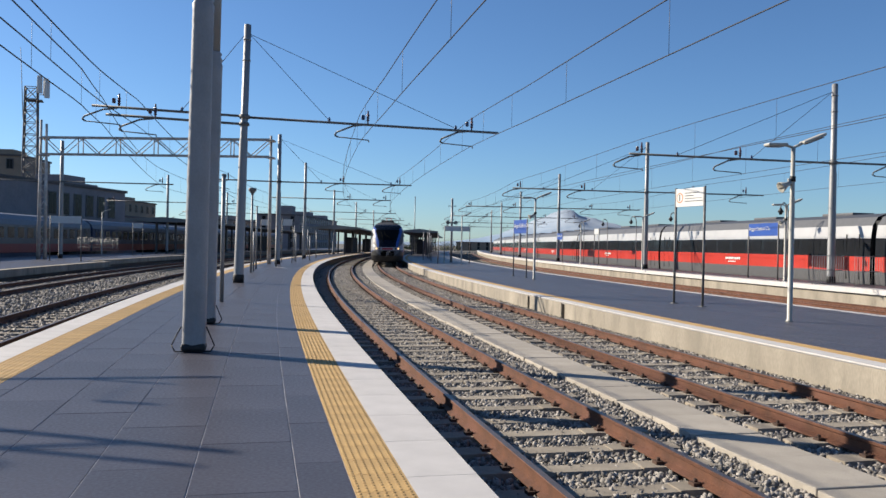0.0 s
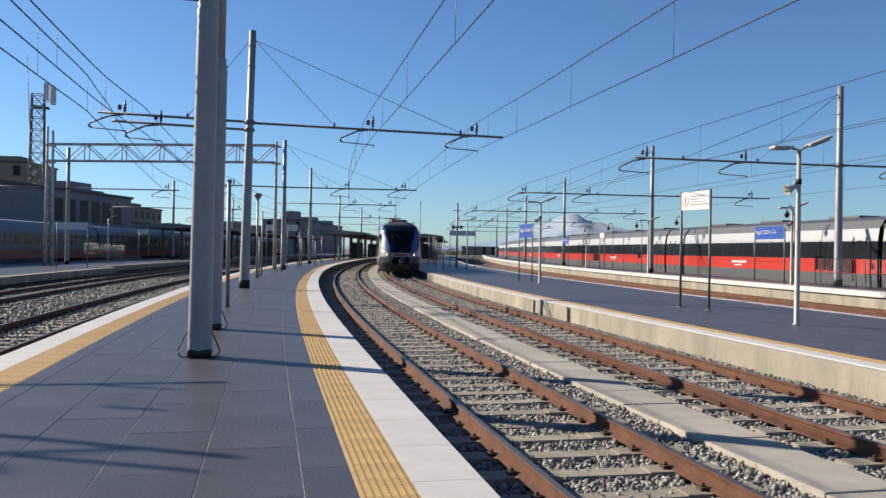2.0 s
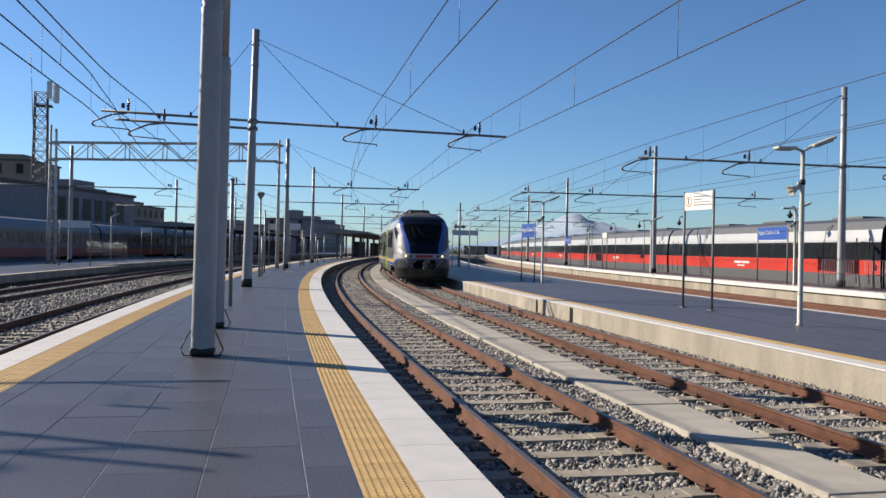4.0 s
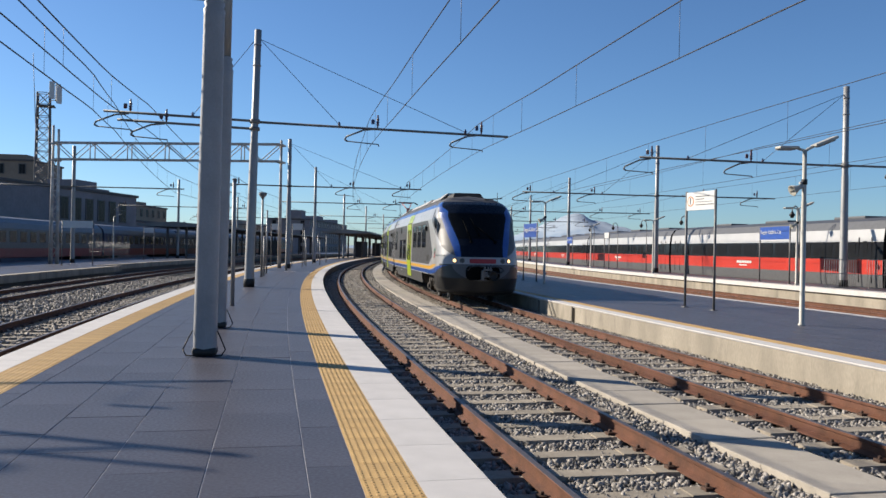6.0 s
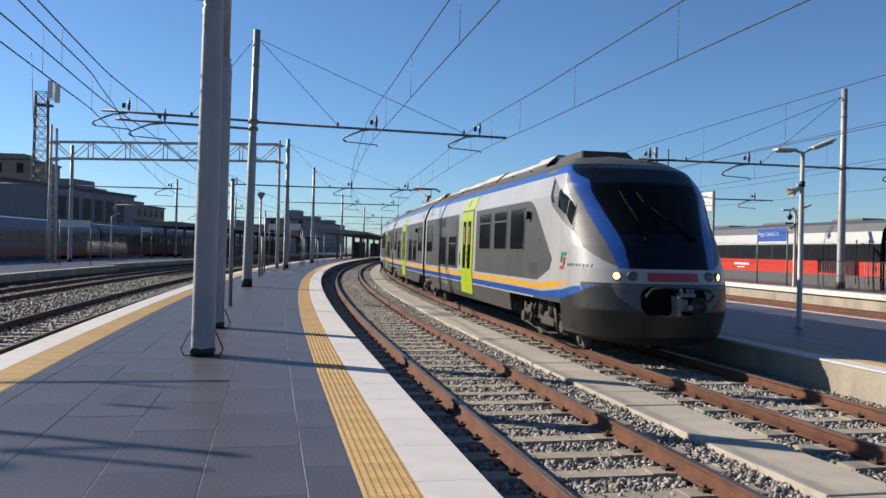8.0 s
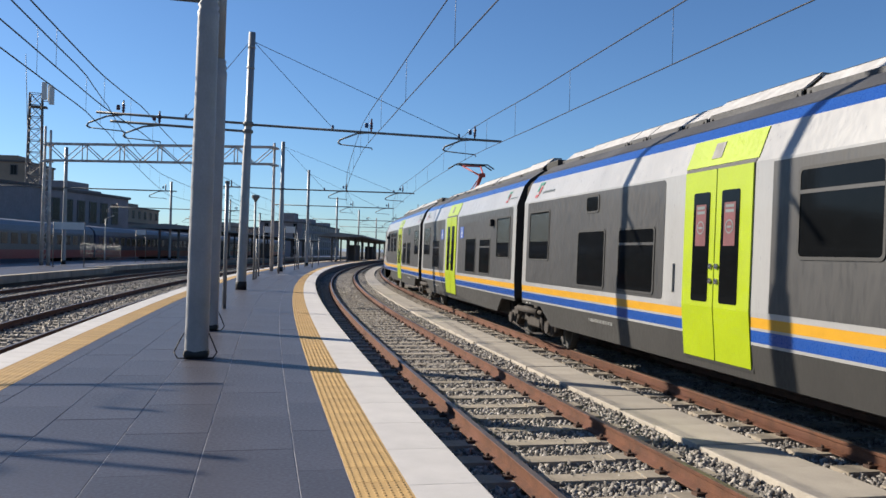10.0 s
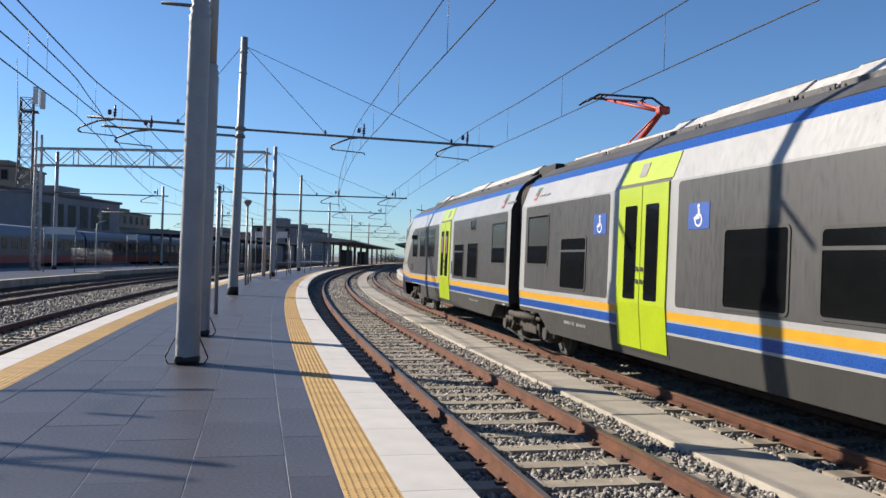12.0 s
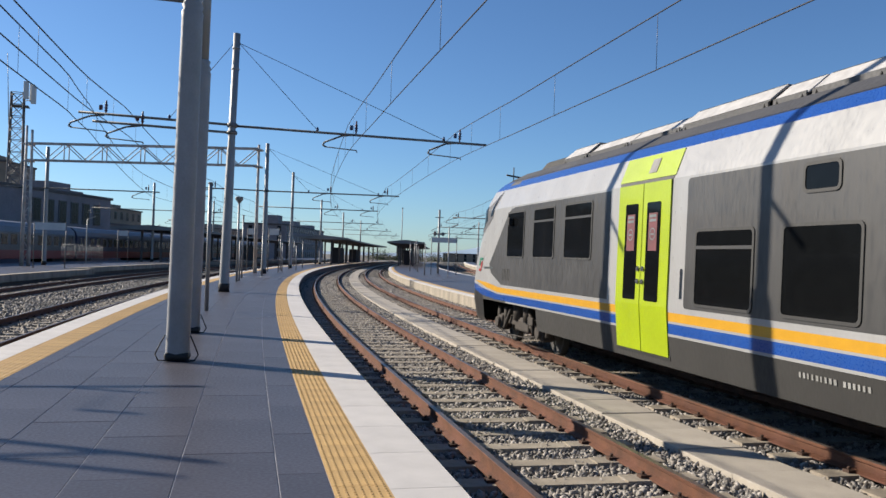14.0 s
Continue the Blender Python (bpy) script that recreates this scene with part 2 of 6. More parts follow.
railway(0.0, -26, 260, "near curved track with rusty rails on concrete sleepers", (-7, 100))
railway(TRACK_B, -26, 260, "second curved track with rusty rails on concrete sleepers", (-7, 90))
railway(TRACK_C, 0, 260, "brown rusty track in front of the high platform", (5, 6))
railway(TRACK_D, -10, 260, "siding with dark rails beside the platform", (0, 60))
railway(TRACK_E, -10, 260, "second siding with dark rails", (10, 11))
railway(25.0, 0, 260, "track under the red express train", (5, 6))
railway(-29.2, 20, 260, "track under the stabled coaches", (25, 26))

# cable duct slabs between the two near tracks
duct = thing("cable_duct", Matrix(), "pale concrete cable duct with loose lids between tracks", "cable duct", kind="structure")
bm = bmesh.new()
add_box(bm, (0.80, 0.985, 0.11), (0, 0, -0.055), bevel=0.012)
LID = finish(bm, "lid", SLAB)
_r = random.Random(4)
for i in range(90):
    s = -8 + i * 1.0
    piece("lid", LID, duct, stand(s, 1.975 + _r.uniform(-0.012, 0.012), RAIL - 0.128 + _r.uniform(-0.012, 0.008), _r.uniform(-0.7, 0.7)))
part("duct_run", sweep([(1.56, RAIL - 0.13), (2.41, RAIL - 0.13), (2.41, RAIL - 0.3), (1.56, RAIL - 0.3)], 82, 200, 0, 3), SLAB, duct)


# ---- platforms ----
def paver_mesh(w, l, mat, name="paving_slab", h=0.05):
    bm = bmesh.new()
    add_box(bm, (w, l, h), (0, 0, -h / 2), bevel=0.0012)
    return finish(bm, name, mat)


def tactile_mesh(w, l):
    bm = bmesh.new()
    add_box(bm, (w, l, 0.05), (0, 0, -0.025))
    nx, ny = 7, 7
    for i in range(nx):
        for j in range(ny):
            x, y = (i + 0.5) / nx * w - w / 2, (j + 0.5) / ny * l - l / 2
            bmesh.ops.create_cone(bm, cap_ends=False, segments=6, radius1=0.016, radius2=0.009, depth=0.005, matrix=Matrix.Translation((x, y, 0.0025)))
            f = bm.verts.ensure_lookup_table()
            top = bm.verts[-12:]
            bm.faces.new([v for v in top if v.co.z > 0.0025])
    return finish(bm, "tactile_tile", YELLOW_TILE)


platform = thing("platform_near", Matrix(), "dark slate platform with yellow tactile strips and white edges", "platform", kind="structure")
part("platform_body", sweep([(-6.58, -0.052), (-1.70, -0.052), (-1.70, -0.78), (-6.58, -0.78)], -30, 220, 0, 1.0), [CONCRETE_DARK], platform, "dark concrete platform body")
part("mortar_bed", sweep([(-6.55, -0.004), (-1.72, -0.004), (-1.72, -0.05), (-6.55, -0.05)], -30, 46, 0, 1.0), GROUT, platform)
COLS = (-2.455, -2.80, -3.49, -4.17, -4.86, -5.55, -5.775)
for a, b in zip(COLS, COLS[1:]):
    me = paver_mesh(abs(a - b) - 0.009, 1.2993, SLATE)
    n0 = -7.5 + (0.65 if COLS.index(a) % 2 else 0.0)
    for i in range(40):
        piece("paving_slab", me, platform, stand(n0 + 1.3 * i, (a + b) / 2, random.uniform(-0.001, 0.001)))
TACT = tactile_mesh(0.38, 0.395)
TACT_L = tactile_mesh(0.455, 0.395)
for i in range(132):
    piece("tactile_tile", TACT, platform, stand(-7.8 + 0.4 * i, -2.262, 0.0))
for i in range(75):
    piece("tactile_tile", TACT_L, platform, stand(-2 + 0.4 * i, -6.008, 0.0))
EDGE_R = paver_mesh(0.50, 0.997, WHITE_STONE, "edge_stone", 0.08)
EDGE_L = paver_mesh(0.44, 0.997, WHITE_STONE, "edge_stone", 0.08)
for i in range(53):
    piece("edge_stone", EDGE_R, platform, stand(-7.6 + i, -1.822, 0.0))
for i in range(36):
    piece("edge_stone", EDGE_L, platform, stand(-4.4 + i, -6.462, 0.0))
for name, a, b, mat, s0 in (("slate_run", -5.775, -2.455, SLATE, 44.4), ("tactile_run", -2.45, -2.07, YELLOW_TILE, 45.0), ("tactile_run", -6.24, -5.78, YELLOW_TILE, 28.1),
                            ("edge_run", -2.07, -1.575, WHITE_STONE, 45.0), ("edge_run", -6.68, -6.24, WHITE_STONE, 31.2)):
    part(name, sweep([(a, 0.0), (b, 0.0), (b, -0.051), (a, -0.051)], s0, 220, 0, 1.0), mat, platform)

# paving that goes on behind
for a, b in zip(COLS, COLS[1:]):
    end = -8.15 + (0.65 if COLS.index(a) % 2 else 0.0)
    part("slate_run", sweep([(b + 0.004, 0.0), (a - 0.004, 0.0), (a - 0.004, -0.051), (b + 0.004, -0.051)], -30, end - 0.002, 0, 1.0), SLATE, platform)
for name, a, b, mat, s1 in (("tactile_run", -2.45, -2.07, YELLOW_TILE, -8.002), ("tactile_run", -6.24, -5.78, YELLOW_TILE, -2.202),
                            ("edge_run", -2.07, -1.575, WHITE_STONE, -8.102), ("edge_run", -6.68, -6.245, WHITE_STONE, -4.902)):
    part(name, sweep([(a, 0.0), (b, 0.0), (b, -0.051), (a, -0.051)], -30, s1, 0, 1.0), mat, platform)

# platform across the two tracks
platform2 = thing("platform_middle", Matrix(), "island platform with slate paving and a pale concrete face", "platform", kind="structure")
P2A, P2B = TRACK_B + 1.71, 12.6
for s0, s1, cut in ((-30, 15.1, 0), (15.1, 15.4, 0.35), (15.4, 18.65, 0), (18.65, 18.9, 0.35), (18.9, 220, 0)):
    part("platform_body", sweep([(P2A + 0.012 + cut, -0.045), (P2A + 0.06 + cut, -0.09), (P2B, -0.09), (P2B, -0.78), (P2A + 0.012 + cut, -0.78)], s0, s1, 0, 1.0), CONCRETE, platform2, "stained pale concrete platform face")
part("coping", sweep([(P2A, 0.0), (P2A + 0.36, 0.0), (P2A + 0.36, -0.085), (P2A + 0.05, -0.085), (P2A, -0.022)], -30, 220, 0, 1.0), WHITE_STONE, platform2)
part("coping", sweep([(P2B - 0.32, 0.0), (P2B + 0.03, 0.0), (P2B + 0.03, -0.085), (P2B - 0.32, -0.085)], -30, 220, 0, 1.0), WHITE_STONE, platform2)
part("warning_line", sweep([(P2A + 0.365, 0.001), (P2A + 0.66, 0.001), (P2A + 0.66, -0.085), (P2A + 0.365, -0.085)], -30, 220, 0, 1.0), YELLOW_TILE, platform2)
part("slate_run", sweep([(P2A + 0.665, -0.02), (P2B - 0.325, -0.02), (P2B - 0.325, -0.085), (P2A + 0.665, -0.085)], -30, 220, 0, 1.0), SLATE, platform2)
bm = bmesh.new()
w = (P2B - P2A - 1.0) / 9
add_box(bm, (w - 0.012, 1.288, 0.02), (0, 0, 0))
ISLAND_SLAB = finish(bm, "paving_slab", SLATE)
bm = bmesh.new()
for c in range(9):
    for i in range(60):
        m = stand(-6 + 1.3 * i + (0.65 if c % 2 else 0), P2A + 0.675 + (c + 0.5) * w, -0.01 + random.uniform(-0.001, 0.001))
        if i < 33:
            piece("paving_slab", ISLAND_SLAB, platform2, m)
        else:
            add_box(bm, (w - 0.012, 1.288, 0.02), m.translation, 0, m.to_3x3().to_4x4())
tagged(part("paving_slabs", bm, SLATE, platform2), "dark slate paving slabs", kind="stuff")

# high platform beside the red train
P3Z = 0.22
platform3 = thing("platform_high", Matrix(), "higher platform with a broad white coping", "platform", kind="structure")
part("platform_body", sweep([(19.72, P3Z - 0.1), (22.7, P3Z - 0.1), (22.7, -0.78), (19.72, -0.78)], -10, 260, 0, 2.0), CONCRETE, platform3, "weathered pale concrete face")
part("coping", sweep([(19.6, P3Z), (20.3, P3Z), (20.3, P3Z - 0.2), (19.6, P3Z - 0.2)], -10, 260, 0, 2.0), WHITE_STONE, platform3)
part("paving", sweep([(20.303, P3Z), (22.7, P3Z), (22.7, P3Z - 0.098), (20.303, P3Z - 0.098)], -10, 260, 0, 2.0), SLATE, platform3)

# platform of the stabled coaches
platform0 = thing("platform_far", Matrix(), "grey asphalt platform beside stabled coaches", "platform", kind="structure")
for s0, s1, a in ((-10, 52, -16.2), (52, 240, -17.6)):
    part("platform_body", sweep([(-27.0, -0.05), (a - 0.5, -0.05), (a - 0.5, -0.78), (-27.0, -0.78)], s0, s1, 0, 2.0), SLATE, platform0)
    part("coping", sweep([(a - 0.5, -0.02), (a, -0.02), (a, -0.4), (a - 0.5, -0.4)], s0, s1, 0, 2.0), CONCRETE, platform0)

# ---- the arriving regional train: three coupled cars ----
T_WHITE = material("pale grey train paint", (0.285, 0.285, 0.285), 0.35, vary=0.07, scale=1.5, fine=20, stain=0.10, streak=(1, 1, 0.3), coat=0.2)
T_GREY = material("dark grey train panel", (0.027, 0.0265, 0.027), 0.48, vary=0.25, scale=1.0, fine=18, stain=0.15, streak=(1, 1, 0.25), coat=0.1)
T_SKIRT = material("dusty grey skirt", (0.019, 0.018, 0.0165), 0.65, vary=0.2, scale=1.5, fine=30, stain=0.2, streak=(1, 1, 0.3))
T_BLUE = material("blue train paint", (0.01, 0.059, 0.261), 0.3, vary=0.06, coat=0.4)
T_YELLOW = material("yellow stripe paint", (0.459, 0.237, 0.009), 0.4, vary=0.05)
T_LIME = material("lime door paint", (0.285, 0.369, 0.0), 0.38, vary=0.05, scale=2, fine=20, coat=0.2)
T_ROOF = material("grey roof", (0.052, 0.052, 0.056), 0.65, vary=0.25, scale=1.2, fine=20, stain=0.25)
T_BLIND = material("grey-green window blind", (0.038, 0.04, 0.035), 0.25, vary=0.1)
T_GREEN = material("green emblem paint", (0.014, 0.174, 0.111), 0.4)
T_TEXT = material("faded grey lettering", (0.118, 0.146, 0.153), 0.5)
T_PINK = material("red paper notice", (0.111, 0.021, 0.028), 0.6)
T_CHROME = material("bright steel", (0.418, 0.418, 0.418), 0.25, metal=1.0, vary=0.05)
T_BELLOWS = material("brown-black bellows rubber", (0.045, 0.035, 0.03), 0.75, vary=0.2)
T_COVER = material("pale roof cover", (0.43, 0.42, 0.41), 0.6, vary=0.15, stain=0.3)
T_GLASS = material("dark train glass", (0.005, 0.0055, 0.006), 0.05, vary=0.1, spec=0.11)
T_FRAME = material("black window rubber", (0.014, 0.014, 0.014), 0.6)
T_DARK = material("black underframe", (0.017, 0.016, 0.014), 0.75, vary=0.3, stain=0.2)
T_RUSTY = material("dusty bogie steel", (0.038, 0.03, 0.024), 0.8, vary=0.3, scale=8)
T_RED = material("red front panel", (0.313, 0.021, 0.021), 0.4)
T_SILVER = material("silver nose paint", (0.085, 0.085, 0.09), 0.5, vary=0.14, scale=2, spec=0.35)
T_MASK = material("blue-black nose mask", (0.005, 0.008, 0.016), 0.25, vary=0.1, spec=0.12)
T_NOSE = material("dark metallic nose paint", (0.030, 0.029, 0.028), 0.38, metal=0.35, vary=0.15, scale=1.5, fine=20, stain=0.15)
T_LAMP = material("warm headlamp", (1.0, 0.62, 0.28), 0.2, glow=1.3)
T_LENS = material("unlit lamp lens", (0.07, 0.077, 0.09), 0.1)
# black for the wipers and for the painted shade of the coupler recess
T_VOID = material("matt black recess shade and wipers", (0.003, 0.003, 0.003), 0.95, spec=0.1)
T_PANT = material("red pantograph paint", (0.383, 0.049, 0.028), 0.5)

# half width of the body by height over the rail
SIDE_Z = (0.30, 0.50, 0.93, 1.30, 3.00, 3.42, 3.58, 3.80, 3.90)
SIDE_W = (1.30, 1.39, 1.44, 1.46, 1.43, 1.27, 1.14, 0.82, 0.0)
# nose: place of its centre line by height, behind the headlamps
NOSE_Z = (0.22, 0.45, 0.90, 1.30, 1.62, 2.02, 2.60, 3.20, 3.50, 3.72, 3.90)
NOSE_Y = (0.10, -0.28, -0.40, -0.34, -0.25, -0.06, 0.36, 0.85, 1.28, 1.85, 2.75)
NOSE_R = 1.30
NOSE_N = 2.2


def half(z):
    return float(np.interp(z, SIDE_Z, SIDE_W))


def nose(z):
    return float(np.interp(z, NOSE_Z, NOSE_Y))


def nose_depth(z):
    return float(np.interp(z, (2.6, 3.82), (NOSE_R, 0.35)))


def skin(y, z):
    """Half width of the cab car's skin at y behind the headlamps."""
    q = min(1.0, max(0.0, (y - nose(z)) / nose_depth(z)))
    return half(z) * (1 - (1 - q) ** NOSE_N) ** (1 / NOSE_N)


FRONT_S0, V0, SLOW = 63.57, 7.45, 0.025


def train_s(t):
    """Place on the line of the headlamps of the first car."""
    return FRONT_S0 - V0 * t + SLOW * t * t - 0.17 * max(0.0, t - 12.0)


def car_pose(t, y0, y1, overhang=0.0):
    """Pose of a car: origin y0 behind the first headlamps, its +y pointing to y1; the cab overhangs its bogie."""
    way = 1 if y1 > y0 else -1
    a = along(train_s(t) + y0 + way * overhang, TRACK_B, RAIL)
    b = along(train_s(t) + y1, TRACK_B, RAIL)
    d = (b - a).normalized()
    m = Matrix.Rotation(-math.atan2(d.x, d.y), 4, "Z")
    m.translation = a - d * overhang
    return m


LEVELS = (0.93, 0.965, 1.10, 1.13, 1.245, 1.30, 3.0, 3.42, 3.58, 3.80, 3.86, 3.90)
BANDS = (0, 1, 0, 2, 0, 0, 0, 1, 3, 3, 3)
BODY_MATS = [T_WHITE, T_BLUE, T_YELLOW, T_ROOF, T_SKIRT, T_DARK, T_SILVER, T_FRAME, T_MASK, T_NOSE]


def shell(bm, y0, y1):
    """Straight body between two planes, banded by height."""
    pts = [(-half(z), z) for z in LEVELS] + [(half(z), z) for z in reversed(LEVELS[:-1])]
    a = [bm.verts.new((x, y0, z)) for x, z in pts]
    b = [bm.verts.new((x, y1, z)) for x, z in pts]
    n = len(LEVELS)
    for i in range(len(pts) - 1):
        f = bm.faces.new((a[i], b[i], b[i + 1], a[i + 1]))
        f.material_index = BANDS[i if i < n - 1 else 2 * n - 3 - i]
    for ring in (a, b):
        bm.faces.new(ring).material_index = 7
    bm.faces.new((a[0], a[-1], b[-1], b[0])).material_index = 5
    bmesh.ops.recalc_face_normals(bm, faces=bm.faces)


def ramp(v, xs, ys):
    if v <= xs[0]:
        return ys[0]
    for x0, x1, y0, y1 in zip(xs, xs[1:], ys, ys[1:]):
        if v <= x1:
            return y0 + (y1 - y0) * (v - x0) / (x1 - x0)
    return ys[-1]


def cab_paint(y, z, side):
    """Livery of the cab end: which paint a spot of the skin has."""
    x = skin(y, z)
    a = x / max(0.05, half(z)) if y < nose(z) + nose_depth(z) else 1.0
    if z < 0.42:
        return 5
    if z > 3.5:
        return (8 if a < 0.97 else 1) if y < 2.6 and z < 3.62 else 3
    if z > 1.63:
        # black mask and dome, the blue sweep round it, then the silver wedge
        if a < ramp(z, (1.6, 2.0, 2.25, 2.64, 3.0, 3.25, 3.36, 3.5), (0.50, 0.52, 0.56, 0.65, 0.73, 0.77, 0.885, 0.97)):
            return 8
        if z > 3.42 or a < ramp(z, (1.62, 2.02, 2.41, 2.94, 3.2, 3.45), (0.615, 0.69, 0.77, 0.87, 0.95, 1.0)):
            return 1
        if y < ramp(z, (1.66, 1.73, 1.97, 2.28, 2.78, 3.3), (0.0, 0.14, 0.58, 0.97, 1.12, 1.6)):
            return 6
    blue = ramp(y, (0.15, 0.76, 1.42, 2.6), (1.33, 1.20, 1.10, 1.03))
    if abs(z - blue) < ramp(y, (0.1, 0.76, 1.42, 2.6), (0.0, 0.075, 0.085, 0.068)):
        return 1
    yellow = ramp(y, (0.85, 1.3, 1.83, 2.7), (1.34, 1.31, 1.26, 1.188))
    if abs(z - yellow) < ramp(y, (0.85, 1.3, 1.83, 2.7), (0.0, 0.032, 0.062, 0.057)):
        return 2
    if z < 1.36 and y < 1.45 and a < 0.70 and z > 1.37 - 0.56 * math.sqrt(max(0.0, 1 - (a / 0.70) ** 2)):
        return 6
    if (z < 0.93 or z < blue) and y > 1.45:
        return 4
    if z < blue or (z < 1.37 and y < 0.5):
        return 9
    return 0


def cab(bm, y1):
    """Rounded cab end, back to the plane y1, as a fine grid on both sides."""
    zs = sorted(set([round(0.24 + 0.014 * i, 3) for i in range(262)]) | {3.90})
    zs = [z for z in zs if z <= 3.90]
    rows = []
    for z in zs:
        row, n0, d = [], nose(z), nose_depth(z)
        lat = [math.sin(math.pi / 2 * i / 110) for i in range(111)]
        ring = [(half(z) * a, n0 + d * (1 - (1 - a ** NOSE_N) ** (1 / NOSE_N))) for a in lat]
        start = n0 + d
        ring += [(half(z), start + (y1 - start) * (i + 1) / 110) for i in range(110)]
        rows.append((z, ring))
    for side in (-1, 1):
        grid = [[bm.verts.new((side * x, y, z)) for x, y in ring] for z, ring in rows]
        for i in range(len(grid) - 1):
            for j in range(len(grid[0]) - 1):
                q = (grid[i][j], grid[i][j + 1], grid[i + 1][j + 1], grid[i + 1][j])
                c = sum((v.co for v in q), Vector()) / 4
                if (c.z < 0.93 and c.y > 1.45) or c.z < 0.29 + 0.15 * (abs(c.x) / 1.4) ** 3:
                    continue
                f = bm.faces.new(q if side > 0 else q[::-1])
                f.material_index, f.smooth = cab_paint(c.y, c.z, side), True
    bmesh.ops.remove_doubles(bm, verts=bm.verts, dist=0.0012)


def rounded(y0, y1, z0, z1, r, n=4):
    out = []
    for cy, cz, a0 in ((y1 - r, z1 - r, 0), (y0 + r, z1 - r, 90), (y0 + r, z0 + r, 180), (y1 - r, z0 + r, 270)):
        out += [(cy + r * math.cos(radians(a0 + 90 * i / n)), cz + r * math.sin(radians(a0 + 90 * i / n))) for i in range(n + 1)]
    return out


def plate(pts, side, out, thick=0.004, cabcar=False, bm=None, mat=0):
    """A plate of outline (y, z) lying on the skin of one side."""
    bm = bm or bmesh.new()
    def w(y, z, d):
        x = (skin(y, z) if cabcar else half(z)) + d
        return bm.verts.new((side * x, y, z))
    top = [w(y, z, out) for y, z in pts]
    low = [w(y, z, out - thick) for y, z in pts]
    fs = [bm.faces.new(top if side < 0 else top[::-1])]
    n = len(pts)
    for i in range(n):
        fs.append(bm.faces.new((top[i], low[i], low[(i + 1) % n], top[(i + 1) % n])))
    for f in fs:
        f.material_index = mat
    bmesh.ops.recalc_face_normals(bm, faces=fs)
    return bm


def ring(outer, inner, side, out, thick, bm=None, mat=0):
    bm = bm or bmesh.new()
    def w(p, d):
        return bm.verts.new((side * (half(p[1]) + d), *p))
    o, i, ol, il = [w(p, out) for p in outer], [w(p, out) for p in inner], [w(p, out - thick) for p in outer], [w(p, out - thick) for p in inner]
    n, fs = len(outer), []
    for k in range(n):
        j = (k + 1) % n
        fs += [bm.faces.new((o[k], o[j], i[j], i[k])), bm.faces.new((o[k], ol[k], ol[j], o[j])), bm.faces.new((i[k], i[j], il[j], il[k]))]
    for f in fs:
        f.material_index = mat
    bmesh.ops.recalc_face_normals(bm, faces=fs)
    return bm


def window(c, side, y0, y1, z0, z1, strip=0.0, blind=False, r=0.07):
    w = part("window", ring(rounded(y0, y1, z0, z1, r), rounded(y0 + 0.035, y1 - 0.035, z0 + 0.035, z1 - 0.035, r * 0.7), side, 0.016, 0.014), T_FRAME, c, "dark tinted window in a black rubber frame")
    i = 0.034
    if strip:
        part("pane", plate(rounded(y0 + i, y1 - i, z0 + i, strip - 0.02, 0.03), side, 0.008), T_GLASS, w)
        part("pane", plate(rounded(y0 + i, y1 - i, strip + 0.02, z1 - i, 0.03), side, 0.010), T_GLASS, w)
        part("bar", plate([(y0 + i, strip - 0.02), (y1 - i, strip - 0.02), (y1 - i, strip + 0.02), (y0 + i, strip + 0.02)], side, 0.017, 0.01), T_GREY, w)
    elif blind:
        k = z0 + (z1 - z0) * 0.38
        part("pane", plate(rounded(y0 + i, y1 - i, z0 + i, z1 - i, 0.04), side, 0.006), T_GLASS, w)
        part("blind", plate([(y0 + 0.07, k), (y1 - 0.07, k), (y1 - 0.07, z1 - 0.07), (y0 + 0.07, z1 - 0.07)], side, 0.0085, 0.002), T_BLIND, w, "lowered grey-green blind")
    else:
        part("pane", plate(rounded(y0 + i, y1 - i, z0 + i, z1 - i, 0.05), side, 0.008), T_GLASS, w)
    return w


def notice(y, z, side, parent):
    bm = plate([(y - 0.12, z - 0.30), (y + 0.12, z - 0.30), (y + 0.12, z + 0.22), (y - 0.12, z + 0.22)], side, 0.034, 0.002)
    circle = [(y + 0.085 * math.cos(a), z - 0.07 + 0.085 * math.sin(a)) for a in [k * math.pi / 10 for k in range(20)]]
    small = [(y + (p - y) * 0.80, z - 0.07 + (q - z + 0.07) * 0.80) for p, q in circle]
    ring(circle, small, side, 0.037, 0.002, bm, 1)
    plate([(y - 0.05, z - 0.085), (y + 0.05, z - 0.085), (y + 0.05, z - 0.06), (y - 0.05, z - 0.06)], side, 0.037, 0.002, bm=bm, mat=1)
    for dz in (0.10, 0.16):
        plate([(y - 0.09, z + dz), (y + 0.09, z + dz), (y + 0.09, z + dz + 0.035), (y - 0.09, z + dz + 0.035)], side, 0.037, 0.002, bm=bm, mat=1)
    part("notice", bm, [T_PINK, T_TEXT], parent, "dark red paper notice with a ring")


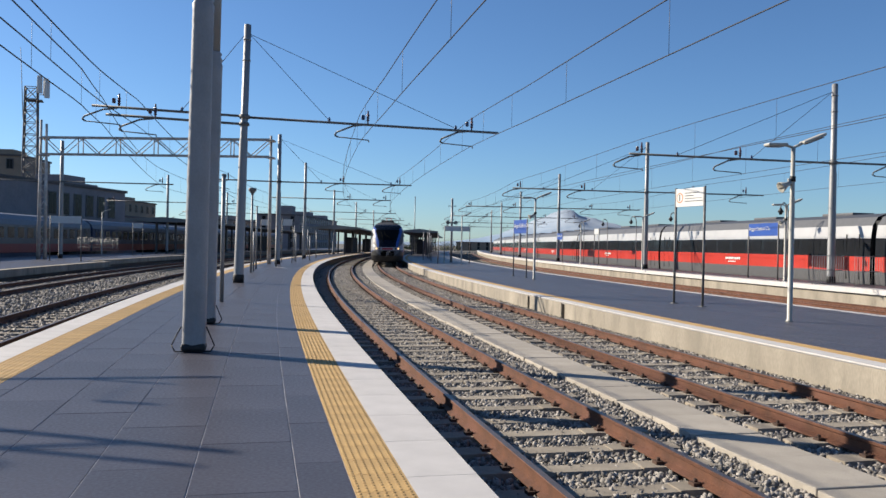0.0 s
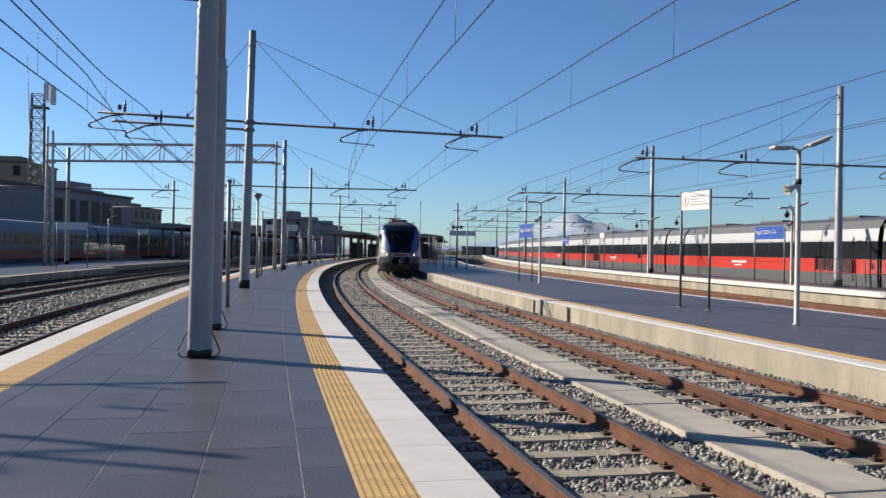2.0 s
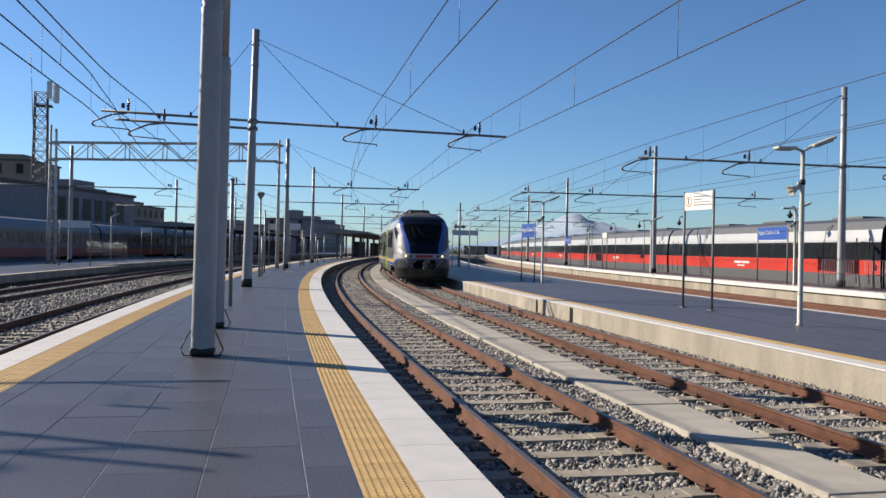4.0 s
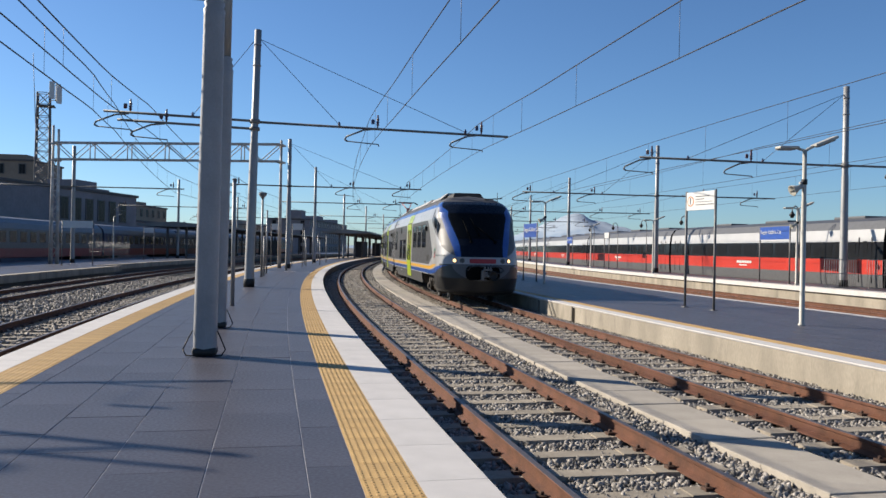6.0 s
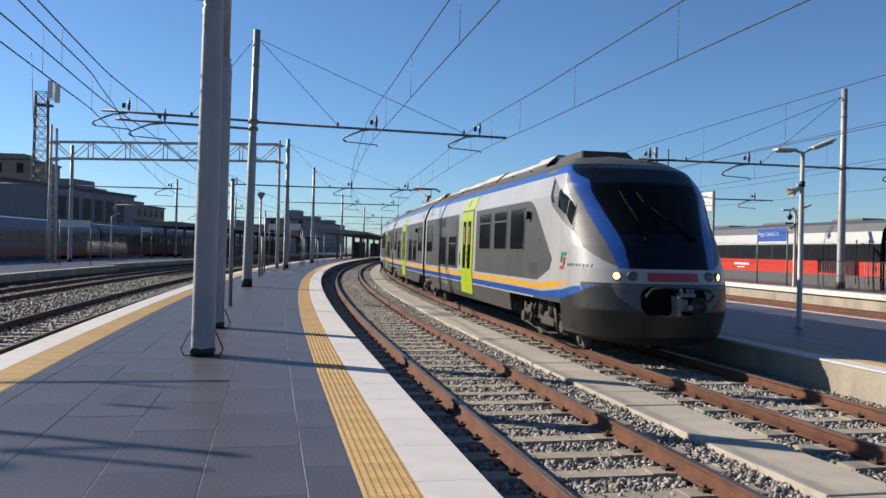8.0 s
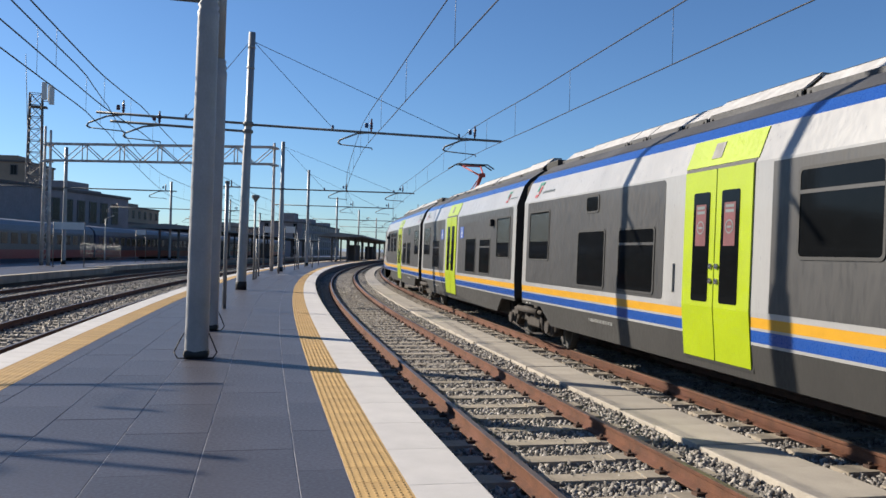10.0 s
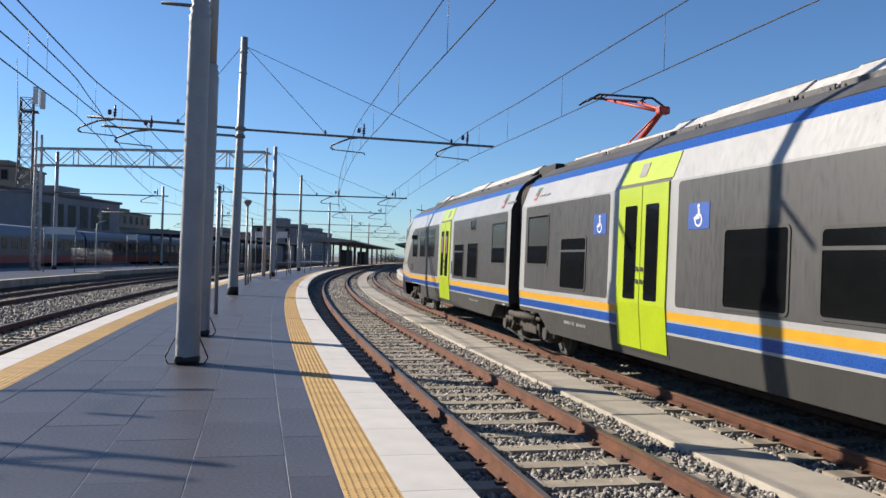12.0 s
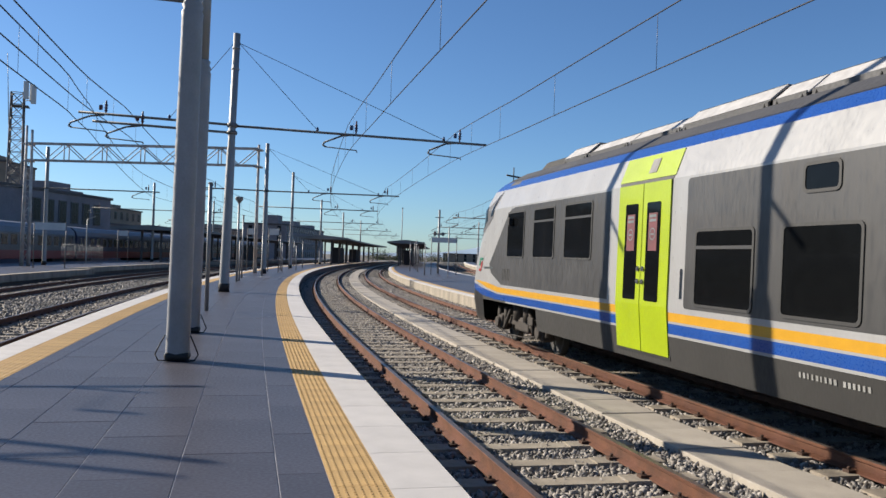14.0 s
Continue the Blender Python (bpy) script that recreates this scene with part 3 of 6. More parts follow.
def door(c, side, y0, y1, papers=0):
    d = part("door", ring([(y0 - 0.03, 0.61), (y1 + 0.03, 0.61), (y1 + 0.03, 3.04), (y0 - 0.03, 3.04)], [(y0, 0.65), (y1, 0.65), (y1, 2.995), (y0, 2.995)], side, 0.010, 0.03), T_FRAME, c, "closed bright lime double-leaf door")
    m = (y0 + y1) / 2
    for a, b in ((y0, m - 0.012), (m + 0.012, y1)):
        leaf = part("leaf", plate([(a, 0.65), (b, 0.65), (b, 1.3), (b, 2.995), (a, 2.995), (a, 1.3)], side, 0.022, 0.02), T_LIME, d)
        k = (a + b) / 2 + (0.06 if a < m - 0.1 else -0.06)
        part("pane", plate(rounded(k - 0.19, k + 0.19, 1.36, 2.72, 0.03), side, 0.030, 0.007), T_GLASS, d, "tall dark door pane")
        for z in (1.62, 1.80):
            bm = bmesh.new()
            add_rod(bm, (side * (half(z) + 0.02), m + (0.07 if a > m else -0.07), z), (side * (half(z) + 0.045), m + (0.07 if a > m else -0.07), z), 0.035, seg=12)
            part("button", bm, T_CHROME, d, "round steel door button")
        if papers:
            notice(k, 2.35, side, d)
    part("door_head", plate([(y0 - 0.05, 3.05), (y1 + 0.05, 3.05), (y1 + 0.05, 3.41), (y0 - 0.05, 3.41)], side, 0.012, 0.01), T_LIME, c, "slanted lime panel over the door")
    part("vent", plate([(m + 0.02, 3.14), (m + 0.24, 3.14), (m + 0.24, 3.34), (m + 0.02, 3.34)], side, 0.020, 0.008), GALV_DARK, c)


def emblem(c, side, y, z, size, mirror=1, cabcar=False, text=True):
    bm = bmesh.new()
    def quad(a, b, e, f, mat):
        plate([(y + mirror * p * size, z + q * size) for p, q in (a, b, e, f)], side, 0.012, 0.003, cabcar, bm, mat)
    quad((-0.30, 0.55), (0.52, 0.55), (0.42, 0.36), (-0.36, 0.36), 0)
    quad((-0.36, 0.33), (-0.08, 0.33), (-0.20, -0.02), (-0.48, -0.02), 0)
    quad((0.14, 0.28), (0.40, 0.28), (0.20, -0.20), (-0.04, -0.20), 1)
    quad((-0.50, -0.42), (0.02, -0.42), (0.16, -0.23), (-0.42, -0.23), 1)
    if text:
        for i in range(9):
            a = 0.80 + 0.25 * i
            quad((a, -0.06), (a + 0.11, -0.06), (a + 0.08, -0.21), (a - 0.03, -0.21), 2)
    tagged(part("emblem", bm, [T_GREEN, T_RED, T_TEXT], c, "green and red railway emblem with faded lettering"), kind="stuff")


MARK = material("worn white stencil", (0.292, 0.292, 0.278), 0.7, vary=0.3)


def bars(c, side, y0, y1, z, h, n, mat=None):
    bm = bmesh.new()
    rng = random.Random(int(y0 * 100))
    a = y0
    step = (y1 - y0) / n
    for i in range(n):
        if rng.random() > 0.15:
            k = step * rng.uniform(0.35, 0.62)
            plate([(a, z), (a + k, z), (a + k, z + h), (a, z + h)], side, 0.008, 0.003, bm=bm)
        a += step
    tagged(part("marking", bm, mat or SIGN_WHITE, c, "small white stencilled marking"), kind="stuff")


def skirt(c, side, y0, y1, cut0, cut1):
    pts = [(y0, 0.925), (y0, 0.86 if cut0 else 0.52)]
    if cut0:
        pts += [(y0 + cut0 - 0.55, 0.86), (y0 + cut0, 0.52)]
    if cut1:
        pts += [(y1 - cut1, 0.52), (y1 - cut1 + 0.55, 0.86)]
    pts += [(y1, 0.86 if cut1 else 0.52), (y1, 0.925)]
    part("skirt", plate(pts[::-1], side, 0.0, 0.05), T_SKIRT, c, "dusty dark grey lower skirt")


WHEELSETS = []


def bogie(c, y, powered=False):
    b = thing("bogie", Matrix.Translation((0, y, 0)), "", "")
    b.parent = c
    for k in ("label", "category"):
        if k in b:
            del b[k]
    bm = bmesh.new()
    for x in (-1.0, 1.0):
        add_box(bm, (0.16, 3.1, 0.20), (x, 0, 0.52), bevel=0.03)
        add_box(bm, (0.20, 0.9, 0.26), (x, 0, 0.46), bevel=0.04)
        for d in (-1.35, 1.35):
            add_box(bm, (0.26, 0.34, 0.34), (x * 1.04, d, 0.43), bevel=0.05)
            add_rod(bm, (x * 1.1, d, 0.43), (x * 1.24, d, 0.43), 0.12, seg=14)
            for e in (-0.24, 0.24):
                add_rod(bm, (x * 1.06, d + e, 0.36), (x * 1.06, d + e, 0.78), 0.075, seg=10)
            add_rod(bm, (x * 1.16, d * 0.72, 0.33), (x * 1.12, d * 0.45, 0.80), 0.045, seg=8)
        for e in (-0.32, 0.32):
            add_rod(bm, (x * 1.02, e, 0.55), (x * 1.02, e, 0.98), 0.15, seg=14)
        add_path(bm, [(x * 1.2, -1.1, 0.28), (x * 1.2, -0.4, 0.22), (x * 1.2, 0.5, 0.25), (x * 1.2, 1.2, 0.33)], 0.02)
        add_box(bm, (0.05, 0.30, 0.16), (x * 1.2, 0.9, 0.62), bevel=0.01)
    add_box(bm, (2.0, 0.6, 0.22), (0, 0, 0.55))
    part("bogie_frame", bm, T_RUSTY, b, "dusty dark bogie frame with springs")
    for d in (-1.35, 1.35):
        bm = bmesh.new()
        for x in (-1, 1):
            add_turned(bm, [(0.06, 0.66), (0.20, 0.66), (0.24, 0.70), (0.36, 0.70), (0.445, 0.69), (0.42, 0.715), (0.42, 0.80), (0.37, 0.80), (0.35, 0.775), (0.22, 0.77), (0.16, 0.80), (0.05, 0.80)],
                       seg=28, turn=Matrix.Rotation(radians(90 * x), 4, "Y"))
        add_rod(bm, (-0.7, 0, 0), (0.7, 0, 0), 0.08, seg=12)
        w = part("wheelset", bm, T_DARK, b, "steel wheels on an axle", Matrix.Translation((0, d, 0.42)))
        WHEELSETS.append((w, d, c))
    return b


def roof_box(c, y0, y1, z, w=0.85, h=0.14, mat=None, name="roof_unit", slope=0.2):
    bm = bmesh.new()
    lo = [bm.verts.new((sx * w, y, 3.78)) for sx, y in ((-1, y0), (1, y0), (1, y1), (-1, y1))]
    hi = [bm.verts.new((sx * (w - 0.12), y, z + h)) for sx, y in ((-1, y0 + slope), (1, y0 + slope), (1, y1 - slope), (-1, y1 - slope))]
    bm.faces.new(hi)
    for i in range(4):
        bm.faces.new((lo[i], lo[(i + 1) % 4], hi[(i + 1) % 4], hi[i]))
    bmesh.ops.recalc_face_normals(bm, faces=bm.faces)
    bmesh.ops.bevel(bm, geom=list(bm.edges), offset=0.02, segments=1, affect="EDGES")
    part(name, bm, mat or T_ROOF, c, "low grey roof equipment box")


def roof_fairing(c, y0, y1, low=False):
    """Sloping covers along both roof shoulders, some pale, some dark, with gaps between them."""
    for side in (-1, 1):
        y = y0
        rng = random.Random(int(y0 * 7 + 50))
        while y < y1 - 0.4:
            l = min(rng.choice((0.7, 1.2, 1.7, 2.1)), y1 - y)
            kind = rng.choice((2,) if low else (0, 0, 0, 2, 3))
            h = -0.05 if low else rng.choice((0.0, 0.02, 0.05))
            bm = bmesh.new()
            tilt = Matrix.Rotation(side * radians(40), 4, "Y")
            if kind == 3:
                for k in range(max(2, int(l / 0.16))):
                    add_box(bm, (0.30, 0.05, 0.025), (side * 0.62, y + 0.08 + 0.16 * k, 3.90), 0 if k % 3 else 2, tilt)
                add_box(bm, (0.16, l - 0.02, 0.14), (side * 0.42, y + l / 2, 3.89), 1, bevel=0.02)
            else:
                add_box(bm, (0.34, l - 0.05, 0.03), (side * 0.61, y + l / 2, 3.95 + h), kind, tilt, 0.01)
                add_box(bm, (0.22, l - 0.09, 0.28 + h), (side * 0.40, y + l / 2, 3.93 + h / 2), 1, bevel=0.02)
                add_box(bm, (0.03, l - 0.1, 0.09), (side * 0.745, y + l / 2, 3.84), 2)
            for k in (0.12, l - 0.12):
                add_rod(bm, (side * 0.78, y + k, 3.78), (side * 0.74, y + k, 3.86), 0.02, seg=6, mat=1)
            part("roof_cover", bm, [T_COVER, T_DARK, T_ROOF], c, "slatted dark roof cover" if kind == 3 else "dark roof cover" if kind else "pale weathered roof cover")
            y += l


def underframe(c, y0, y1):
    bm = bmesh.new()
    add_box(bm, (2.2, y1 - y0, 0.40), (0, (y0 + y1) / 2, 0.75), 0)
    for i in range(int((y1 - y0) / 1.6)):
        add_box(bm, (1.8, 1.35, 0.16), (0, y0 + 0.9 + 1.6 * i, 0.48), 0, bevel=0.03)
    part("underframe", bm, T_DARK, c, "black underframe with equipment boxes")


CARS = []


def windscreen(c):
    bm = bmesh.new()
    zs = [2.26 + 0.90 * i / 14 for i in range(15)]
    grid = []
    for z in zs:
        row = []
        for j in range(-14, 15):
            a = ramp(z, (2.2, 2.64, 3.0, 3.25), (0.535, 0.62, 0.69, 0.72)) * j / 14
            y = nose(z) + nose_depth(z) * (1 - (1 - abs(a) ** NOSE_N) ** (1 / NOSE_N))
            row.append(bm.verts.new((a * half(z), y - 0.014, z)))
        grid.append(row)
    for p, q in zip(grid, grid[1:]):
        for j in range(28):
            bm.faces.new((p[j], p[j + 1], q[j + 1], q[j])).smooth = True
    part("windscreen", bm, T_GLASS, c, "large raked dark windscreen")


def skin_quad(a, b, e, f, side, out, n=10):
    """A thin sheet between four corners (y, z) that follows the curved skin."""
    bm = bmesh.new()
    def pt(i, j):
        u, v = i / n, j / n
        y, z = [(1 - u) * ((1 - v) * a[k] + v * b[k]) + u * ((1 - v) * f[k] + v * e[k]) for k in (0, 1)]
        return bm.verts.new((side * (skin(y, z) + out), y - out, z))
    g = [[pt(i, j) for j in range(n + 1)] for i in range(n + 1)]
    for i in range(n):
        for j in range(n):
            bm.faces.new((g[i][j], g[i + 1][j], g[i + 1][j + 1], g[i][j + 1])).smooth = True
    bmesh.ops.recalc_face_normals(bm, faces=bm.faces)
    return bm


def front_details(c):
    def at(x, z, d=0.0):
        a = abs(x) / half(z)
        return Vector((x, nose(z) + nose_depth(z) * (1 - (1 - a ** NOSE_N) ** (1 / NOSE_N)) - d, z))
    for side in (-1, 1):
        for x, r, mat, name in ((0.935, 0.066, T_LAMP, "headlamp"), (0.70, 0.07, T_LENS, "tail_lamp")):
            bm = bmesh.new()
            p = at(side * x, 1.50)
            way = Vector((side * (0.55 if x > 0.9 else 0.35), -1, 0.0)).normalized()
            add_turned(bm, [(r * 1.25, -0.05), (r * 1.25, 0.03), (r, 0.035), (r * 0.98, 0.015), (r * 0.5, 0.04), (0.005, 0.05)], seg=18, at=p, turn=way.to_track_quat("Z", "Y").to_matrix().to_4x4(), mat=1)
            for f in bm.faces:
                if f.calc_center_median().dot(way) > p.dot(way) + 0.012 and (f.calc_center_median() - p).cross(way).length < r * 0.97:
                    f.material_index = 0
            part(name, bm, [mat, T_SILVER], c, "round lit warm headlamp" if name == "headlamp" else "dark round tail lamp")
        # wipers
        bm = bmesh.new()
        p = at(-0.36 if side < 0 else 0.50, 2.16, 0.05)
        q = at(-0.50 if side < 0 else -0.14, 2.72, 0.05)
        add_rod(bm, p, q, 0.024, 0.016, seg=8)
        add_turned(bm, [(0.05, -0.03), (0.05, 0.03)], seg=12, at=p, turn=Matrix.Rotation(radians(70), 4, "X"))
        if side < 0:
            add_rod(bm, at(-0.41, 2.34, 0.05), at(-0.60, 3.02, 0.05), 0.016, seg=8)
        else:
            add_rod(bm, at(-0.06, 2.36, 0.05), at(-0.30, 3.00, 0.05), 0.016, seg=8)
        part("wiper", bm, T_VOID, c)
    bm = bmesh.new()
    rows = [[at(0.46 * j / 6, z, 0.012) for j in range(-6, 7)] for z in (1.415, 1.565)]
    g = [[bm.verts.new(p) for p in r] for r in rows]
    for j in range(12):
        bm.faces.new((g[0][j], g[0][j + 1], g[1][j + 1], g[1][j]))
    part("red_panel", bm, T_RED, c, "red panel between the lamps")
    # coupler on a raised black patch, painted as the shade of its recess
    bm = bmesh.new()
    pts = rounded(-0.60, 0.60, 0.84, 1.33, 0.18, 6)
    f0 = [bm.verts.new(at(x, z, -0.01)) for x, z in pts]
    f1 = [bm.verts.new(at(x * 0.97, 1.085 + (z - 1.085) * 0.96, 0.035)) for x, z in pts]
    f2 = [bm.verts.new(at(x * 0.5, 1.085 + (z - 1.085) * 0.5, 0.035)) for x, z in pts]
    mid = bm.verts.new(at(0, 1.085, 0.035))
    for i in range(len(pts)):
        j = (i + 1) % len(pts)
        bm.faces.new((f0[i], f0[j], f1[j], f1[i]))
        bm.faces.new((f1[i], f1[j], f2[j], f2[i]))
        bm.faces.new((f2[i], f2[j], mid))
    bmesh.ops.recalc_face_normals(bm, faces=bm.faces)
    part("coupler_recess", bm, T_VOID, c, "raised black patch as recess shade round the coupler")
    bm = bmesh.new()
    y = nose(0.95)
    add_box(bm, (0.16, 0.26, 0.20), (0.04, y - 0.08, 1.04), 0, bevel=0.03)
    add_box(bm, (0.07, 0.30, 0.34), (-0.06, y - 0.10, 1.02), 0, bevel=0.02)
    add_rod(bm, (0.10, y - 0.05, 1.00), (0.10, y - 0.32, 1.00), 0.07, 0.04, seg=14)
    add_turned(bm, [(0.15, 0.0), (0.15, 0.24), (0.12, 0.25), (0.11, 0.18), (0.02, 0.17)], seg=18, at=(0.29, y - 0.02, 1.02), mat=1, turn=Matrix.Rotation(radians(90), 4, "X"))
    add_box(bm, (0.30, 0.16, 0.07), (0.12, y - 0.10, 1.20), 0, bevel=0.02)
    for x, r in ((0.02, 0.035), (0.14, 0.028), (0.22, 0.03)):
        add_rod(bm, (x, y - 0.12, 1.20), (x, y - 0.12, 1.31), r, seg=8)
    part("coupler", bm, [GALV_DARK, BLACK], c, "grey automatic coupler with a dark socket")
    for run in (
            [(0.22, y - 0.12, 1.29), (0.40, y - 0.06, 1.31), (0.62, y + 0.03, 1.27), (0.72, y + 0.06, 1.18), (0.60, y + 0.0, 1.10), (0.42, y - 0.06, 1.08)],
            [(0.05, y - 0.12, 1.28), (-0.2, y - 0.08, 1.33), (-0.45, y - 0.02, 1.29), (-0.55, y + 0.0, 1.16)],
            [(0.2, y - 0.12, 0.88), (0.40, y - 0.06, 0.82), (0.55, y + 0.02, 0.92)],
    ):
        bm = bmesh.new()
        add_tube(bm, run, 0.023, seg=8)
        part("hose", bm, BLACK, c, "black rubber air hose")
    for side in (-1, 1):
        w = part("cab_window", skin_quad((2.42, 3.40), (2.08, 2.80), (0.98, 2.28), (1.10, 2.80), side, 0.006), T_SILVER, c, "slanting cab side window in a grey frame")
        part("pane", skin_quad((1.66, 3.11), (1.68, 2.76), (1.31, 2.59), (1.29, 2.91), side, 0.014, 4), T_GLASS, w)
        part("pane", skin_quad((1.25, 2.88), (1.27, 2.56), (1.05, 2.38), (1.10, 2.73), side, 0.014, 4), T_GLASS, w)
        part("pane", skin_quad((2.30, 3.33), (2.08, 2.86), (1.92, 2.84), (2.22, 3.30), side, 0.014, 4), T_GLASS, w)
    roof_box(c, 2.7, 4.7, 3.90, 0.62, 0.13, T_DARK, "roof_unit", 0.30)
    bm = bmesh.new()
    add_rod(bm, (0.95, 2.0, 3.55), (0.95, 2.0, 4.0), 0.012, seg=6)
    add_rod(bm, (0.45, 1.9, 3.74), (1.15, 2.1, 3.80), 0.02, seg=6)
    part("antenna", bm, BLACK, c)


def end_car(y0, y1, length, label, layout):
    c = thing("railcar", car_pose(0, y0, y1, 3.3), label, "train car", "cars of the arriving train")
    bm = bmesh.new()
    cab(bm, 3.2)
    part("cab_end", bm, BODY_MATS, c, "rounded silver, blue and white cab end")
    bm = bmesh.new()
    shell(bm, 3.2, length)
    part("body", bm, BODY_MATS, c, "pale grey body with blue and yellow stripes")
    windscreen(c)
    front_details(c)
    for side in (-1, 1):
        part("side_panel", plate([(layout["door"][0] - 0.35, 2.97), (3.7, 2.97), (3.42, 2.93), (3.2, 2.82), (2.3, 2.05), (1.95, 1.75), (2.1, 1.55), (2.9, 1.31), (layout["door"][0] - 0.35, 1.31)], side, 0.004, 0.004), T_GREY, c, "dark grey brushed side panel")
        part("side_panel", plate(rounded(layout["panel"], length - 0.25, 1.32, 2.97, 0.06), side, 0.004), T_GREY, c, "dark grey brushed side panel")
        for a, b, z0, z1, st, bl in layout["windows"]:
            window(c, side, a, b, z0, z1, st, bl)
        door(c, side, *layout["door"], papers=1)
        skirt(c, side, 5.1, length, 0, 1.7)
        emblem(c, side, 1.28, 1.71, 0.33, -1 if side < 0 else 1, True)
        emblem(c, side, length - 0.75, 3.21, 0.32, -1 if side < 0 else 1)
        bars(c, side, layout["mark"], layout["mark"] + 1.0, 0.79, 0.055, 16, MARK)
        bars(c, side, length - 0.6, length - 0.25, 0.87, 0.03, 6)
        bm = bmesh.new()
        add_box(bm, (0.10, 0.12, 0.17), (side * 1.50, 3.55, 2.66), bevel=0.02)
        part("camera_box", bm, BLACK, c)
        bm = bmesh.new()
        for k in range(5):
            plate([(2.95 + 0.11 * k, 1.42), (3.02 + 0.11 * k, 1.42), (3.02 + 0.11 * k, 1.66), (2.95 + 0.11 * k, 1.66)], side, 0.010, 0.004, bm=bm)
        part("vent", bm, T_FRAME, c)
        part("grip", plate([(layout["door"][1] + y, z) for y, z in ((0.26, 1.45), (0.33, 1.45), (0.33, 1.82), (0.26, 1.82))], side, 0.03, 0.03), T_WHITE, c)
    bogie(c, 3.3)
    underframe(c, 5.2, length - 1.6)
    for a, b in ((5.2, 6.9), (9.2, 11.0)):
        roof_box(c, a, b, 3.90, 0.36, 0.12)
    roof_box(c, length - 1.8, length - 0.5, 3.90, 0.30, 0.16, T_COVER)
    roof_fairing(c, 4.6, length - 0.4)
    CARS.append((c, y0, y1, 3.3))
    return c


end_car(0.0, 17.5, 17.55, "front car of a grey, blue and lime regional train", dict(panel=11.2, door=(9.1, 10.62), mark=12.9, windows=[
    (3.92, 5.10, 1.90, 2.86, 0, 0), (5.45, 6.65, 1.90, 2.86, 2.60, 0), (7.05, 8.30, 1.90, 2.86, 2.60, 0),
    (11.46, 12.70, 1.36, 2.34, 2.09, 0), (13.20, 14.40, 1.36, 2.34, 0, 0), (13.50, 14.06, 2.62, 2.93, 0, 0), (15.90, 17.14, 1.78, 2.79, 0, 1)]))
end_car(48.6, 31.8, 16.66, "rear car of a grey, blue and lime regional train", dict(panel=10.63, door=(8.70, 10.23), mark=12.85, windows=[
    (3.23, 4.34, 1.90, 2.88, 0, 0), (4.88, 6.02, 1.90, 2.88, 2.62, 0), (6.50, 7.70, 1.90, 2.88, 2.62, 0),
    (10.86, 12.08, 1.36, 2.32, 2.09, 0), (12.55, 13.72, 1.36, 2.33, 0, 0), (12.85, 13.40, 2.62, 2.93, 0, 0), (15.10, 16.32, 1.78, 2.77, 0, 1)]))


